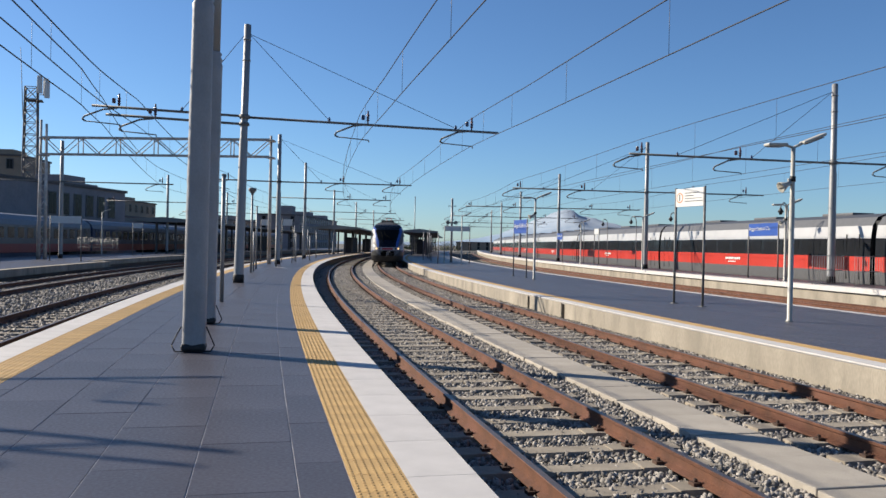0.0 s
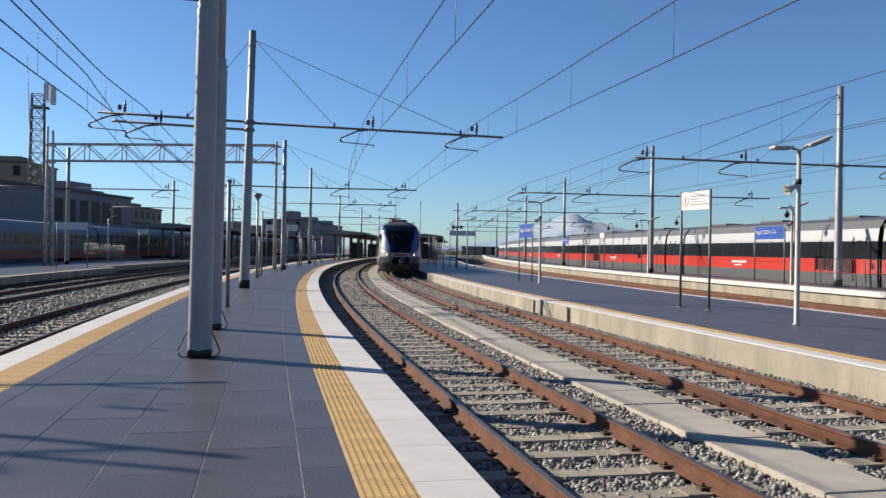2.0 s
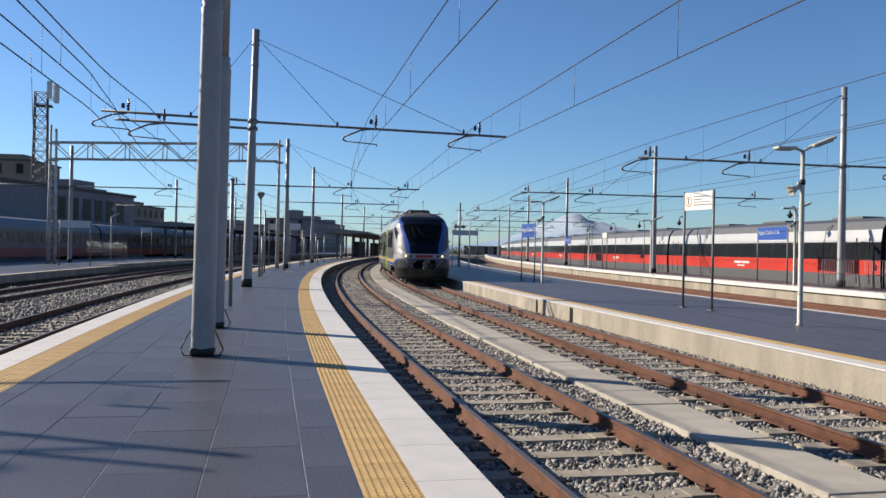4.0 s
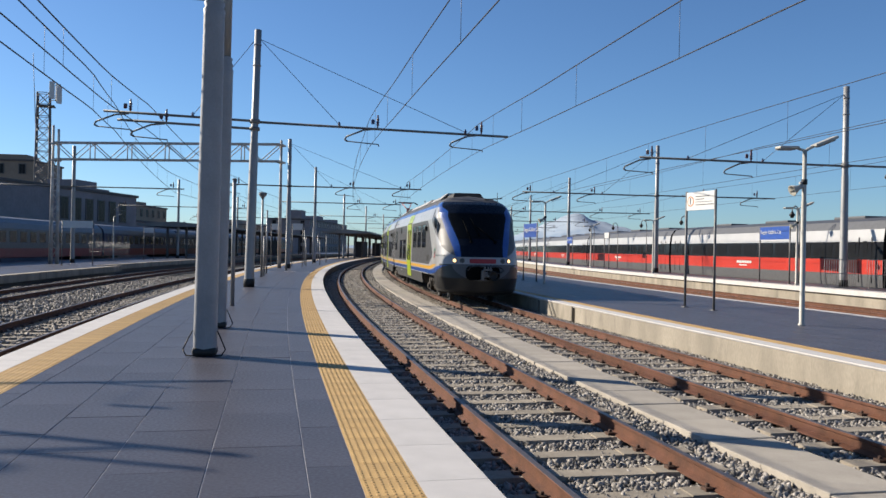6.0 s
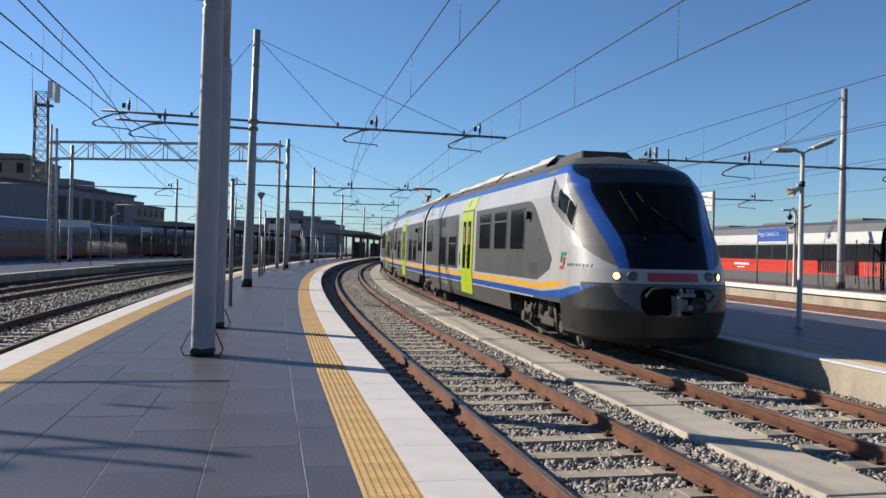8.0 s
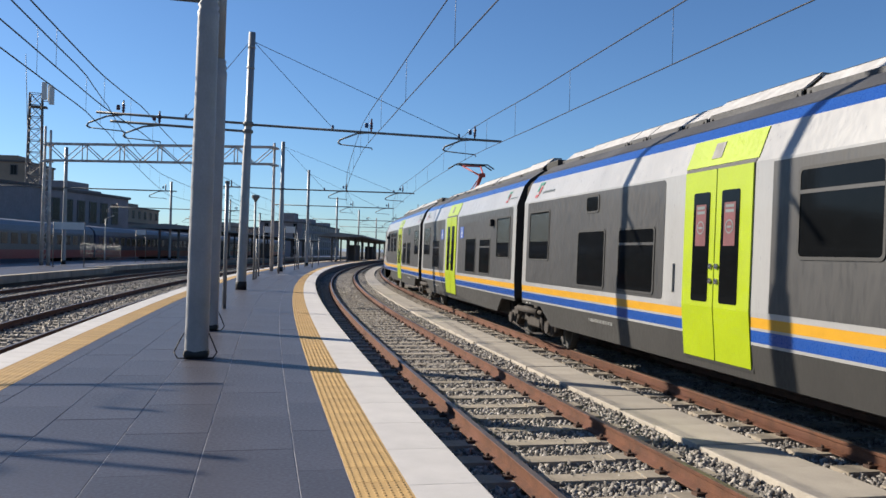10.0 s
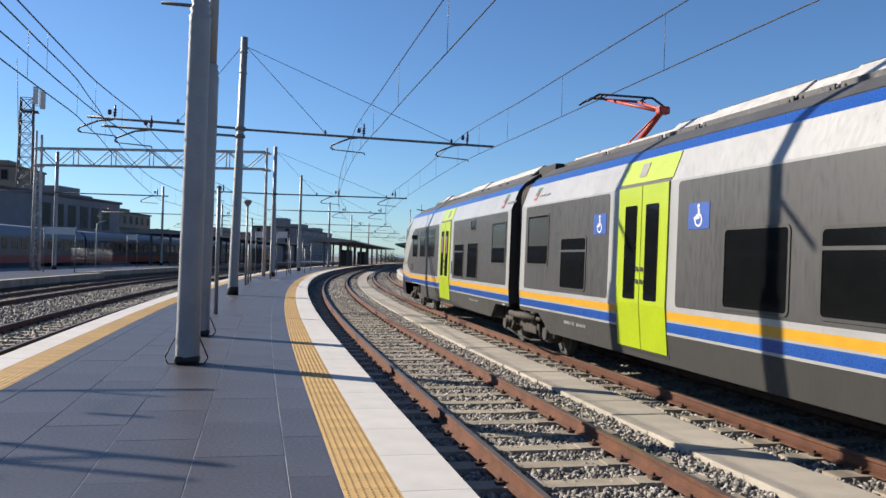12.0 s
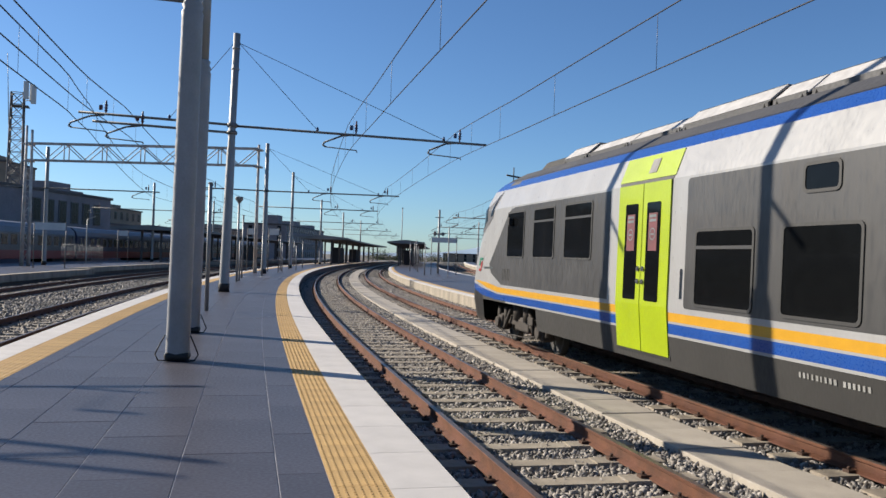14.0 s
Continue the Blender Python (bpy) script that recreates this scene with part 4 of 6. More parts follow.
def middle_car(y0, y1):
    L = y1 - y0
    c = thing("railcar", car_pose(0, y0, y1), "middle car of a regional train with a red pantograph", "train car", "cars of the arriving train")
    bm = bmesh.new()
    shell(bm, 0, L)
    part("body", bm, BODY_MATS, c, "pale grey body with blue and yellow stripes")
    for side in (-1, 1):
        part("side_panel", plate(rounded(0.28, 6.24, 1.32, 2.97, 0.06), side, 0.004), T_GREY, c, "dark grey brushed side panel")
        part("side_panel", plate(rounded(8.40, 12.52, 1.32, 2.97, 0.06), side, 0.004), T_GREY, c, "dark grey brushed side panel")
        for a, b, z0, z1, st, bl in ((18.66, 19.86, 1.79, 2.78, 0, 1), (20.46, 21.6, 1.37, 2.29, 2.07, 0), (22.06, 23.31, 1.36, 2.33, 0, 0), (27.45, 28.65, 1.38, 2.32, 2.07, 0), (29.30, 30.55, 1.79, 2.80, 0, 1)):
            window(c, side, a - y0, b - y0, z0, z1, st, bl)
        door(c, side, 24.66 - y0, 26.2 - y0, papers=0)
        skirt(c, side, 0, L, 1.7, 1.7)
        emblem(c, side, 0.95, 3.21, 0.26, -1 if side < 0 else 1)
        emblem(c, side, L - 0.75, 3.21, 0.26, -1 if side < 0 else 1)
        bars(c, side, 9.3, 10.3, 0.77, 0.055, 16, MARK)
        for a, b in ((8.5, 9.0), (5.46, 5.96)):
            bm = plate([(a, 2.33), (b, 2.33), (b, 2.66), (a, 2.66)], side, 0.010, 0.004)
            k = (a + b) / 2
            for p in ([(k - 0.02, 2.60), (k + 0.03, 2.60), (k + 0.03, 2.64), (k - 0.02, 2.64)], [(k - 0.03, 2.47), (k + 0.01, 2.47), (k + 0.02, 2.59), (k - 0.02, 2.59)], [(k - 0.02, 2.46), (k + 0.10, 2.44), (k + 0.11, 2.48), (k - 0.02, 2.49)]):
                plate(p, side, 0.013, 0.003, bm=bm, mat=1)
            circ = [(k + 0.09 * math.cos(t), 2.44 + 0.085 * math.sin(t)) for t in [j * math.pi / 8 for j in range(16)]]
            ring(circ, [(k + (p - k) * 0.72, 2.44 + (q - 2.44) * 0.72) for p, q in circ], side, 0.013, 0.003, bm, 1)
            part("pictogram", bm, [SIGN_BLUE, SIGN_WHITE], c, "blue square with a white pictogram")
        bm = bmesh.new()
        add_box(bm, (0.10, 0.12, 0.17), (side * 1.50, 20.2 - y0, 2.66), bevel=0.02)
        part("camera_box", bm, BLACK, c)
    bogie(c, -0.32)
    bogie(c, L + 0.36)
    underframe(c, 1.6, L - 1.6)
    # bellows at both ends
    for a, b in ((-0.62, 0.0), (L, L + 0.90)):
        n = 6
        for i in range(n):
            bm = bmesh.new()
            y = a + (b - a) * (i + 0.5) / n
            loop = rounded(-1.22, 1.22, 0.72, 3.60, 0.35, 4)
            k = (b - a) / n * 0.42
            rings = [[bm.verts.new((x * s, y + d, 2.1 + (z - 2.1) * s)) for x, z in loop] for s, d in ((0.93, -k), (1.0, -k * 0.5), (1.0, k * 0.5), (0.93, k))]
            for p, q in zip(rings, rings[1:]):
                for j in range(len(loop)):
                    bm.faces.new((p[j], p[(j + 1) % len(loop)], q[(j + 1) % len(loop)], q[j])).smooth = True
            bmesh.ops.recalc_face_normals(bm, faces=bm.faces)
            part("bellows_fold", bm, T_BELLOWS, c, "brown-black rubber bellows fold")
        bm = bmesh.new()
        add_box(bm, (2.1, b - a, 2.6), (0, (a + b) / 2, 2.1))
        part("gangway_tube", bm, T_BELLOWS, c)
        bm = bmesh.new()
        add_box(bm, (1.5, b - a + 0.15, 0.26), (0, (a + b) / 2, 3.83), bevel=0.03)
        add_path(bm, [(-0.6, a - 0.1, 3.7), (-0.7, (a + b) / 2, 3.85), (-0.6, b + 0.1, 3.7)], 0.03)
        part("gangway_cover", bm, T_DARK, c)
        for side in (-1, 1):
            bm = bmesh.new()
            add_rod(bm, (side * 1.22, a - 0.5, 0.70), (side * 1.22, b + 0.35, 0.70), 0.075, seg=14)
            add_rod(bm, (side * 1.22, a - 0.8, 0.70), (side * 1.22, a - 0.5, 0.70), 0.045, seg=10)
            part("damper", bm, T_RUSTY, c, "long horizontal damper between the cars")
    for a, b in ((2.0, 4.4), (5.2, 6.6)):
        roof_box(c, a, b, 3.90, 0.36, 0.14, T_COVER if a < 3 else None)
    roof_fairing(c, 0.3, 8.0)
    roof_fairing(c, 8.0, L - 0.3, True)
    # pantograph, raised
    p = thing("pantograph", Matrix.Translation((0, 10.25, 3.84)), "", "")
    p.parent = c
    for k in ("label", "category"):
        if k in p:
            del p[k]
    bm = bmesh.new()
    for x in (-0.5, 0.5):
        add_box(bm, (0.08, 1.7, 0.08), (x, 0.1, 0.10), bevel=0.01)
        for y in (-0.6, 0.8):
            add_turned(bm, [(0.05, -0.06), (0.08, -0.04), (0.05, 0.0), (0.08, 0.02), (0.05, 0.06)], seg=10, at=(x, y, 0.0))
    add_box(bm, (1.1, 0.10, 0.08), (0, -0.6, 0.12), bevel=0.01)
    add_box(bm, (1.1, 0.10, 0.08), (0, 0.7, 0.12), bevel=0.01)
    part("base_frame", bm, T_PANT, p, "red pantograph base frame")
    bm = bmesh.new()
    add_rod(bm, (0, 0.5, 0.14), (0, -0.75, 0.72), 0.06, 0.05, seg=12)
    add_rod(bm, (-0.18, 0.62, 0.14), (-0.06, -0.68, 0.66), 0.018, seg=8)
    part("lower_arm", bm, T_PANT, p, "red lower pantograph arm")
    bm = bmesh.new()
    for x in (-1, 1):
        add_rod(bm, (x * 0.06, -0.78, 0.70), (x * 0.34, 0.92, 1.20), 0.032, 0.025, seg=10)
    add_rod(bm, (-0.34, 0.92, 1.20), (0.34, 0.92, 1.20), 0.025, seg=8)
    add_box(bm, (0.22, 0.16, 0.14), (0, -0.76, 0.72), bevel=0.03)
    part("upper_arm", bm, T_PANT, p, "red upper pantograph arm")
    bm = bmesh.new()
    for y in (0.72, 1.12):
        add_path(bm, [(-0.80, y, 1.10), (-0.55, y, 1.25), (0.55, y, 1.25), (0.80, y, 1.10)], 0.022)
    for x in (-0.45, 0.45):
        add_rod(bm, (x, 0.72, 1.25), (x, 1.12, 1.25), 0.018, seg=6)
        add_rod(bm, (x * 0.8, 0.92, 1.20), (x, 0.92, 1.25), 0.02, seg=6)
    part("collector_head", bm, BLACK, p, "black collector strips")
    CARS.append((c, y0, y1, 0.0))
    return c


middle_car(18.18, 31.0)


# ---- overhead line ----
def pole_mesh(height, r0, r1):
    bm = bmesh.new()
    add_turned(bm, [(r0 * 1.02, 0.0), (r0, 0.02), (r0 + (r1 - r0) * 0.55, height * 0.55), (r1 * 1.05, height * 0.56), (r1, height - 0.02), (r1 * 0.6, height)], seg=16)
    for k in (0.86, 0.94):
        z = height * k
        add_turned(bm, [(r0 + (r1 - r0) * k + 0.012, z - 0.03), (r0 + (r1 - r0) * k + 0.02, z), (r0 + (r1 - r0) * k + 0.012, z + 0.03)], seg=16)
    return bm


def insulator(bm, at, up=0.45, mat=0):
    add_turned(bm, [(0.03, 0), (0.03, up * 0.15), (0.07, up * 0.25), (0.035, up * 0.32), (0.07, up * 0.45), (0.035, up * 0.52), (0.07, up * 0.65), (0.035, up * 0.72), (0.03, up)], seg=10, at=at, mat=mat)


def reg_arm(parent, x, z, out=-1, drop=0.62, reach=1.0):
    """Curved drop tube with its steady arm, under a beam."""
    bm = bmesh.new()
    add_path(bm, [(x, 0, z), (x + out * 0.5, 0, z - 0.07), (x + out * 1.15, 0, z - 0.36), (x + out * 1.22, 0, z - 0.48), (x + out * 1.10, 0, z - 0.54)], 0.034, seg=8)
    add_path(bm, [(x + out * 1.10, 0, z - 0.54), (x + out * 1.10 - out * reach * 1.2, 0, z - 0.60), (x + out * 1.10 - out * reach * 1.22, 0, z - drop - 0.06)], 0.022, seg=6)
    part("steady_arm", bm, GALV_DARK, parent, "bent steel steady arm")
    bm = bmesh.new()
    insulator(bm, (x + 0.05, 0, z + 0.05), 0.5)
    part("insulator", bm, CERAMIC, parent, "dark ribbed insulator")
    bm = bmesh.new()
    add_box(bm, (0.14, 0.08, 0.20), (x - 0.14, 0.02, z + 0.28), bevel=0.04)
    part("marker", bm, BLUE_INS if x > 0 else CERAMIC, parent)


def cantilever(s, o, zg, height, beams, label, r0=0.19, r1=0.13, lean=0.0):
    """A mast with horizontal tubes; beams: (height, from, to, arm places, stay)."""
    t = thing("catenary_mast", stand(s, o, zg) @ pose(0, 0, 0, 0, lean, 0), label, "mast", "overhead line masts")
    part("pole", pole_mesh(height, r0, r1), GALV, t, "tapered grey steel pole")
    bm = bmesh.new()
    add_turned(bm, [(r0 * 1.10, 0), (r0 * 1.10, 0.30), (r0 * 1.03, 0.32)], seg=16)
    part("base", bm, BLACK, t, "black painted mast foot")
    for z, a, b, arms, stay in beams:
        bm = bmesh.new()
        add_rod(bm, (a, 0, z + (0.05 if a < -1 else 0)), (b, 0, z), 0.048, seg=10)
        add_turned(bm, [(r0 * 1.0, z - 0.06), (r0 * 1.05, z), (r0 * 1.0, z + 0.06)], seg=14)
        part("beam", bm, GALV_DARK, t, "horizontal steel beam tube")
        for x in arms:
            reg_arm(t, x, z)
        for x in stay:
            bm = bmesh.new()
            add_rod(bm, (0, 0, height - 0.25 - 0.01 * abs(x)), (x, 0, z + 0.08), 0.011, seg=6)
            part("stay_wire", bm, WIRE, t)
            bm = bmesh.new()
            insulator(bm, (x, 0, z + 0.02), 0.18)
            part("insulator", bm, BLUE_INS, t)
    return t


STEEL = "grey steel overhead line mast with a long beam"
cantilever(24.25, -4.43, 0, 9.86, [(6.32, 0, 9.95, (4.65, 8.8), (3.2, 8.2)), (6.35, -5.5, 0, (-4.6,), (-2.3,)), (6.05, -5.0, 0, (-3.3,), ())], STEEL, lean=1.0)
cantilever(51.5, -4.56, 0, 9.3, [(5.9, 0, 9.5, (4.5, 8.6), (3.0, 8.0)), (5.9, -4.5, 0, (-3.6,), ())], STEEL)
cantilever(74.75, -4.5, 0, 9.6, [(6.0, -3.5, 8.6, (4.4, 8.0), (7.0,))], STEEL, 0.16)
cantilever(109.0, -4.6, 0, 9.2, [(6.0, -3.5, 8.8, (4.4, 8.0), ())], STEEL, 0.16)
cantilever(142.0, -4.6, 0, 9.2, [(6.0, -3.5, 8.8, (4.4, 8.0), ())], STEEL, 0.16)
cantilever(176.0, -4.6, 0, 9.2, [(6.0, -3.5, 8.8, (4.4, 8.0), ())], STEEL, 0.16)
for s, right in ((25.5, 4.0), (48.0, 8.8), (75.5, 8.5), (104.0, 8.0), (134.0, 8.0), (165.0, 8.0)):
    cantilever(s, 21.44, P3Z, 9.0, [(5.42, -9.7, 0, (-4.6, -9.2), (-4.0, -7.5)), (5.45, 0, right, (3.2,) if right < 5 else (3.4, 7.4), ())], STEEL, 0.18)
# masts of the far sidings
for s, o, hh in ((58.7, -22.0, 9.2), (89.0, -22.0, 9.2), (120.0, -22.5, 9.2)):
    cantilever(s, o, -0.02, hh, [(6.0, 0, 8.5, (7.6,), ()), (6.0, -7.0, 0, (-6.2,), ())], "weathered steel mast between stabled coaches", 0.16)


# mast beyond the picture whose beams throw their shadows on the platform
t = thing("catenary_mast", Matrix.Translation((-20.0, 12.8, -0.02)), "weathered steel mast with three spread beams", "mast", "overhead line masts")
part("pole", pole_mesh(9.4, 0.17, 0.13), GALV, t)
for run, r in ((((0, 0, 6.0), (7.66, -2.12, 6.0)), 0.055), (((0, 0, 6.0), (6.72, 1.22, 6.0)), 0.05),
               (((6.9, -1.91, 6.0), (4.5, -2.46, 6.0)), 0.04), (((6.0, -2.15, 6.0), (7.52, -2.52, 6.0)), 0.045),
               (((5.2, 0.94, 6.0), (6.31, 0.69, 6.0)), 0.035), (((5.9, 1.07, 6.0), (6.0, -0.33, 6.0)), 0.008), (((6.0, -0.33, 6.0), (6.52, -0.42, 6.0)), 0.045)):
    bm = bmesh.new()
    add_rod(bm, run[0], run[1], r, seg=10)
    part("beam", bm, GALV_DARK, t)


def wire_run(name, nodes, s0, s1, r, label, droppers=None, step=1.5):
    t = thing(name, Matrix(), label, "wire", "overhead wires")
    ss = [n[0] for n in nodes]
    def pt(s, k=0):
        return along(s, float(np.interp(s, ss, [n[1] for n in nodes])), float(np.interp(s, ss, [n[2 + k] for n in nodes])))
    def hung(s):
        for a, b in zip(nodes, nodes[1:]):
            if a[0] <= s <= b[0]:
                k = (s - a[0]) / (b[0] - a[0])
                p = pt(s)
                p.z = a[2] + (b[2] - a[2]) * k - 4 * k * (1 - k) * (max(0.0, b[0] - a[0] - 20) * 0.04 if a[0] > 20 else 0.0)
                return p
        return pt(s)
    n = int((s1 - s0) / step)
    xs = [s0 + (s1 - s0) * i / n for i in range(n + 1)]
    for nm, fn, rr in (("catenary_wire", hung, r * 1.15), ("contact_wire", lambda s: pt(s, 1), r)):
        bm = bmesh.new()
        add_tube(bm, [fn(s) for s in xs], rr, seg=6)
        part(nm, bm, WIRE, t)
    s = s0 + 2
    while s < min(s1, 90):
        a, b = hung(s), pt(s, 1)
        if a.z > b.z + 0.1:
            bm = bmesh.new()
            add_rod(bm, a, b, 0.005, seg=4)
            part("dropper", bm, WIRE, t)
        s += 5.2


FAR = [(52, 6.5, 5.25), (75, 6.55, 5.4), (109, 6.5, 5.4), (142, 6.5, 5.4), (200, 6.5, 5.4)]
wire_run("overhead_line", [(-40, -0.1, 6.3, 5.0), (-4, -0.1, 6.05, 5.0), (6, -0.10, 6.0, 5.0), (14, -0.10, 6.02, 5.06), (25.3, 0.12, 6.75, 5.62)] + [(p, 0.0, a, b) for p, a, b in FAR], -38, 195, 0.011, "thin dark overhead wires above the near track")
wire_run("overhead_line", [(-40, 3.8, 6.3, 5.0), (-4, 3.85, 6.05, 5.0), (6, 3.82, 6.0, 5.0), (14, 3.85, 6.02, 5.06), (25.3, 4.6, 6.75, 5.62)] + [(p, 4.0, a, b) for p, a, b in FAR], -38, 195, 0.011, "thin dark overhead wires above the second track")
wire_run("overhead_line", [(-30, -7.3, 6.1, 5.2), (8.5, -7.40, 6.0, 5.2), (15, -7.55, 6.05, 5.25), (24, -8.1, 6.7, 5.75)] + [(p, -8.4, a, b) for p, a, b in FAR], -28, 195, 0.014, "dark overhead wires above the siding")
wire_run("overhead_line", [(-30, -7.6, 6.1, 5.0), (8.5, -7.75, 6.0, 5.0), (15, -7.95, 6.05, 5.1), (24, -9.35, 6.7, 5.75)] + [(p, -12.6, a, b) for p, a, b in FAR], -28, 195, 0.014, "dark overhead wires above the second siding")
for o in (17.0, 25.0, 12.0):
    wire_run("overhead_line", [(-10, o, 6.3, 5.0), (25.5, o, 6.25, 5.0), (48, o, 6.2, 5.0), (75.5, o, 6.2, 5.0), (104, o, 6.2, 5.0), (134, o, 6.2, 5.0), (180, o, 6.2, 5.0)], -8, 175, 0.010, "thin overhead wires near the red train")


def gantry(s, o0, o1, z0, z1):
    t = thing("signal_gantry", stand(s, 0, 0, -10.7), "rusty pale lattice gantry spanning the sidings", "gantry")
    for y in (-0.35, 0.35):
        for z in (z0, z1):
            bm = bmesh.new()
            add_box(bm, (o1 - o0, 0.10, 0.10), ((o0 + o1) / 2, y, z))
            part("chord", bm, LATTICE, t)
    n = 12
    for i in range(n):
        a, b = o0 + (o1 - o0) * i / n, o0 + (o1 - o0) * (i + 1) / n
        for y in (-0.35, 0.35):
            bm = bmesh.new()
            add_rod(bm, (a, y, z0 if i % 2 else z1), (b, y, z1 if i % 2 else z0), 0.035, seg=6)
            if i % 2 == 0:
                add_rod(bm, (a, y, z0), (a, y, z1), 0.04, seg=6)
            part("brace", bm, LATTICE, t)
    for o, gap, braced in ((o0, 0.52, True), (o1, 0.0, False)):
        for k in (-1, 1) if gap else (0,):
            bm = bmesh.new()
            add_rod(bm, (o + k * gap / 2, 0, -0.05), (o + k * gap * 0.40, 0, z1 + (1.3 if k < 0 else 1.0 if k else 0.3)), 0.14, 0.085, seg=10)
            part("leg", bm, LATTICE, t)
        for i in range(9 if braced else 0):
            z = 0.3 + i * 0.85
            bm = bmesh.new()
            add_rod(bm, (o - gap * 0.48, 0, z + (0.8 if i % 2 else 0)), (o + gap * 0.48, 0, z + (0 if i % 2 else 0.8)), 0.03, seg=5)
            add_rod(bm, (o - gap * 0.48, 0, z), (o + gap * 0.48, 0, z), 0.03, seg=5)
            part("brace", bm, LATTICE, t)
        for z in (z0, z1):
            bm = bmesh.new()
            add_box(bm, (0.5, 0.8, 0.12), (o, 0, z - 0.08), bevel=0.02)
            part("bracket", bm, LATTICE, t)


LATTICE = material("rust-stained pale steel", (0.50, 0.47, 0.44), 0.7, vary=0.25, scale=3, tint=(0.38, 0.31, 0.26))
gantry(51.15, -22.4, -5.32, 7.72, 8.95)


# ---- wrapped posts ----
def wrapped_post(s, o, lean):
    t = thing("wrapped_post", stand(s, o) @ pose(0, 0, 0, 0, lean, 0), "tall steel post wrapped in grey plastic sheeting, black foot", "post", "wrapped posts on the platform")
    bm = bmesh.new()
    rng = random.Random(int(s * 10))
    def loop(r, z):
        """A rounded square, creased a little by the sheeting."""
        out = []
        for i in range(32):
            q = 2 * math.pi * i / 32
            k = r * (abs(math.cos(q)) ** 3.2 + abs(math.sin(q)) ** 3.2) ** (-1 / 3.2) + rng.uniform(-0.0015, 0.0015)
            out.append(bm.verts.new((k * math.cos(q), k * math.sin(q), z)))
        return out
    rows, z = [], 0.10
    while z < 4.88:
        rows.append(loop(0.163 - 0.020 * z / 5 + rng.uniform(-0.002, 0.003), z))
        z += 0.075
    for r, z in ((0.150, 4.92), (0.125, 4.97), (0.145, 5.02), (0.112, 5.08), (0.13, 5.14), (0.10, 5.17)):
        rows.append(loop(r, z))
    for p, q in zip(rows, rows[1:]):
        for i in range(32):
            bm.faces.new((p[i], p[(i + 1) % 32], q[(i + 1) % 32], q[i])).smooth = True
    part("wrap", bm, WRAP, t, "creased grey plastic sheeting")
    bm = bmesh.new()
    add_rod(bm, (0, 0, 4.9), (0, 0, 8.4), 0.098, 0.085, seg=16)
    part("pole", bm, GALV, t)
    bm = bmesh.new()
    add_rod(bm, (-0.95, 0, 6.25), (0, 0, 6.25), 0.035, seg=8)
    part("bracket_arm", bm, GALV_DARK, t)
    bm = bmesh.new()
    add_box(bm, (0.345, 0.345, 0.13), (0, 0, 0.065), bevel=0.05)
    part("foot", bm, BLACK, t, "black rubber foot")
    for k in (-1, 1):
        bm = bmesh.new()
        add_path(bm, [(k * 0.17, -0.08, 0.36), (k * 0.22, -0.12, 0.26), (k * 0.29, -0.14, 0.10), (k * 0.24, -0.18, 0.02), (k * 0.12, -0.20, 0.02)], 0.010, seg=6)
        part("cable_loop", bm, BLACK, t, "black cable loop at the foot")
    return t


wrapped_post(4.5, -3.995, 0.5)
wrapped_post(8.5, -4.12, 0.7)


# ---- lamps, signs and posts of the platforms ----
def lamp_post(s, o, zg, height=4.0, turn=0.0, speaker=True, single=False):
    t = thing("platform_lamp", stand(s, o, zg, turn), "pale grey twin-head platform lamp" if not single else "pale grey single-head platform lamp", "lamp", "platform lamps")
    bm = bmesh.new()
    add_turned(bm, [(0.085, 0), (0.085, 0.02), (0.06, 0.05), (0.058, height * 0.7), (0.05, height * 0.71), (0.048, height)], seg=14)
    part("pole", bm, LAMP_PAINT, t)
    for k, tilt, size in ((1, 22, 0.62), (-1, -2, 0.50)):
        if single and k < 0:
            continue
        bm = bmesh.new()
        add_rod(bm, (0, 0, height - 0.03), (k * 0.22, 0, height + (0.08 if k > 0 else 0.03)), 0.032, seg=8)
        m = Matrix.Rotation(radians(-tilt * k), 4, "Y")
        add_box(bm, (size, 0.24, 0.07), (k * (0.22 + size * 0.45), 0, height + (0.20 if k > 0 else 0.02)), 0, m, 0.03)
        add_box(bm, (size * 0.7, 0.16, 0.02), (k * (0.22 + size * 0.5), 0, height + (0.155 if k > 0 else -0.025)), 1, m)
        part("lamp_head", bm, [LAMP_PAINT, SIGN_GREY], t, "flat lamp head")
    if speaker:
        bm = bmesh.new()
        add_turned(bm, [(0.05, -0.14), (0.06, 0.0), (0.13, 0.16), (0.125, 0.165), (0.03, 0.02)], seg=14, at=(-0.16, 0, height * 0.78), turn=Matrix.Rotation(radians(-115), 4, "Y"))
        add_box(bm, (0.12, 0.05, 0.05), (-0.06, 0, height * 0.81))
        part("loudspeaker", bm, LAMP_PAINT, t, "cream horn loudspeaker")
        bm = bmesh.new()
        add_turned(bm, [(0.068, height * 0.80), (0.068, height * 0.83)], seg=14)
        part("clamp", bm, BLACK, t)


lamp_post(9.0, 8.68, 0, 4.0, 0)
lamp_post(31.25, 9.2, 0, 4.0, 0)
lamp_post(61.0, 9.9, 0, 4.1, 0, False, True)
lamp_post(27.75, 20.53, P3Z, 3.6, 0)
lamp_post(46.0, 20.5, P3Z, 3.6, 0, False)
lamp_post(62.0, 20.5, P3Z, 3.6, 0, False)
lamp_post(96.0, -24.0, -0.05, 4.2, 0, False, True)
lamp_post(74.0, -24.0, -0.05, 4.2, 0, False, True)


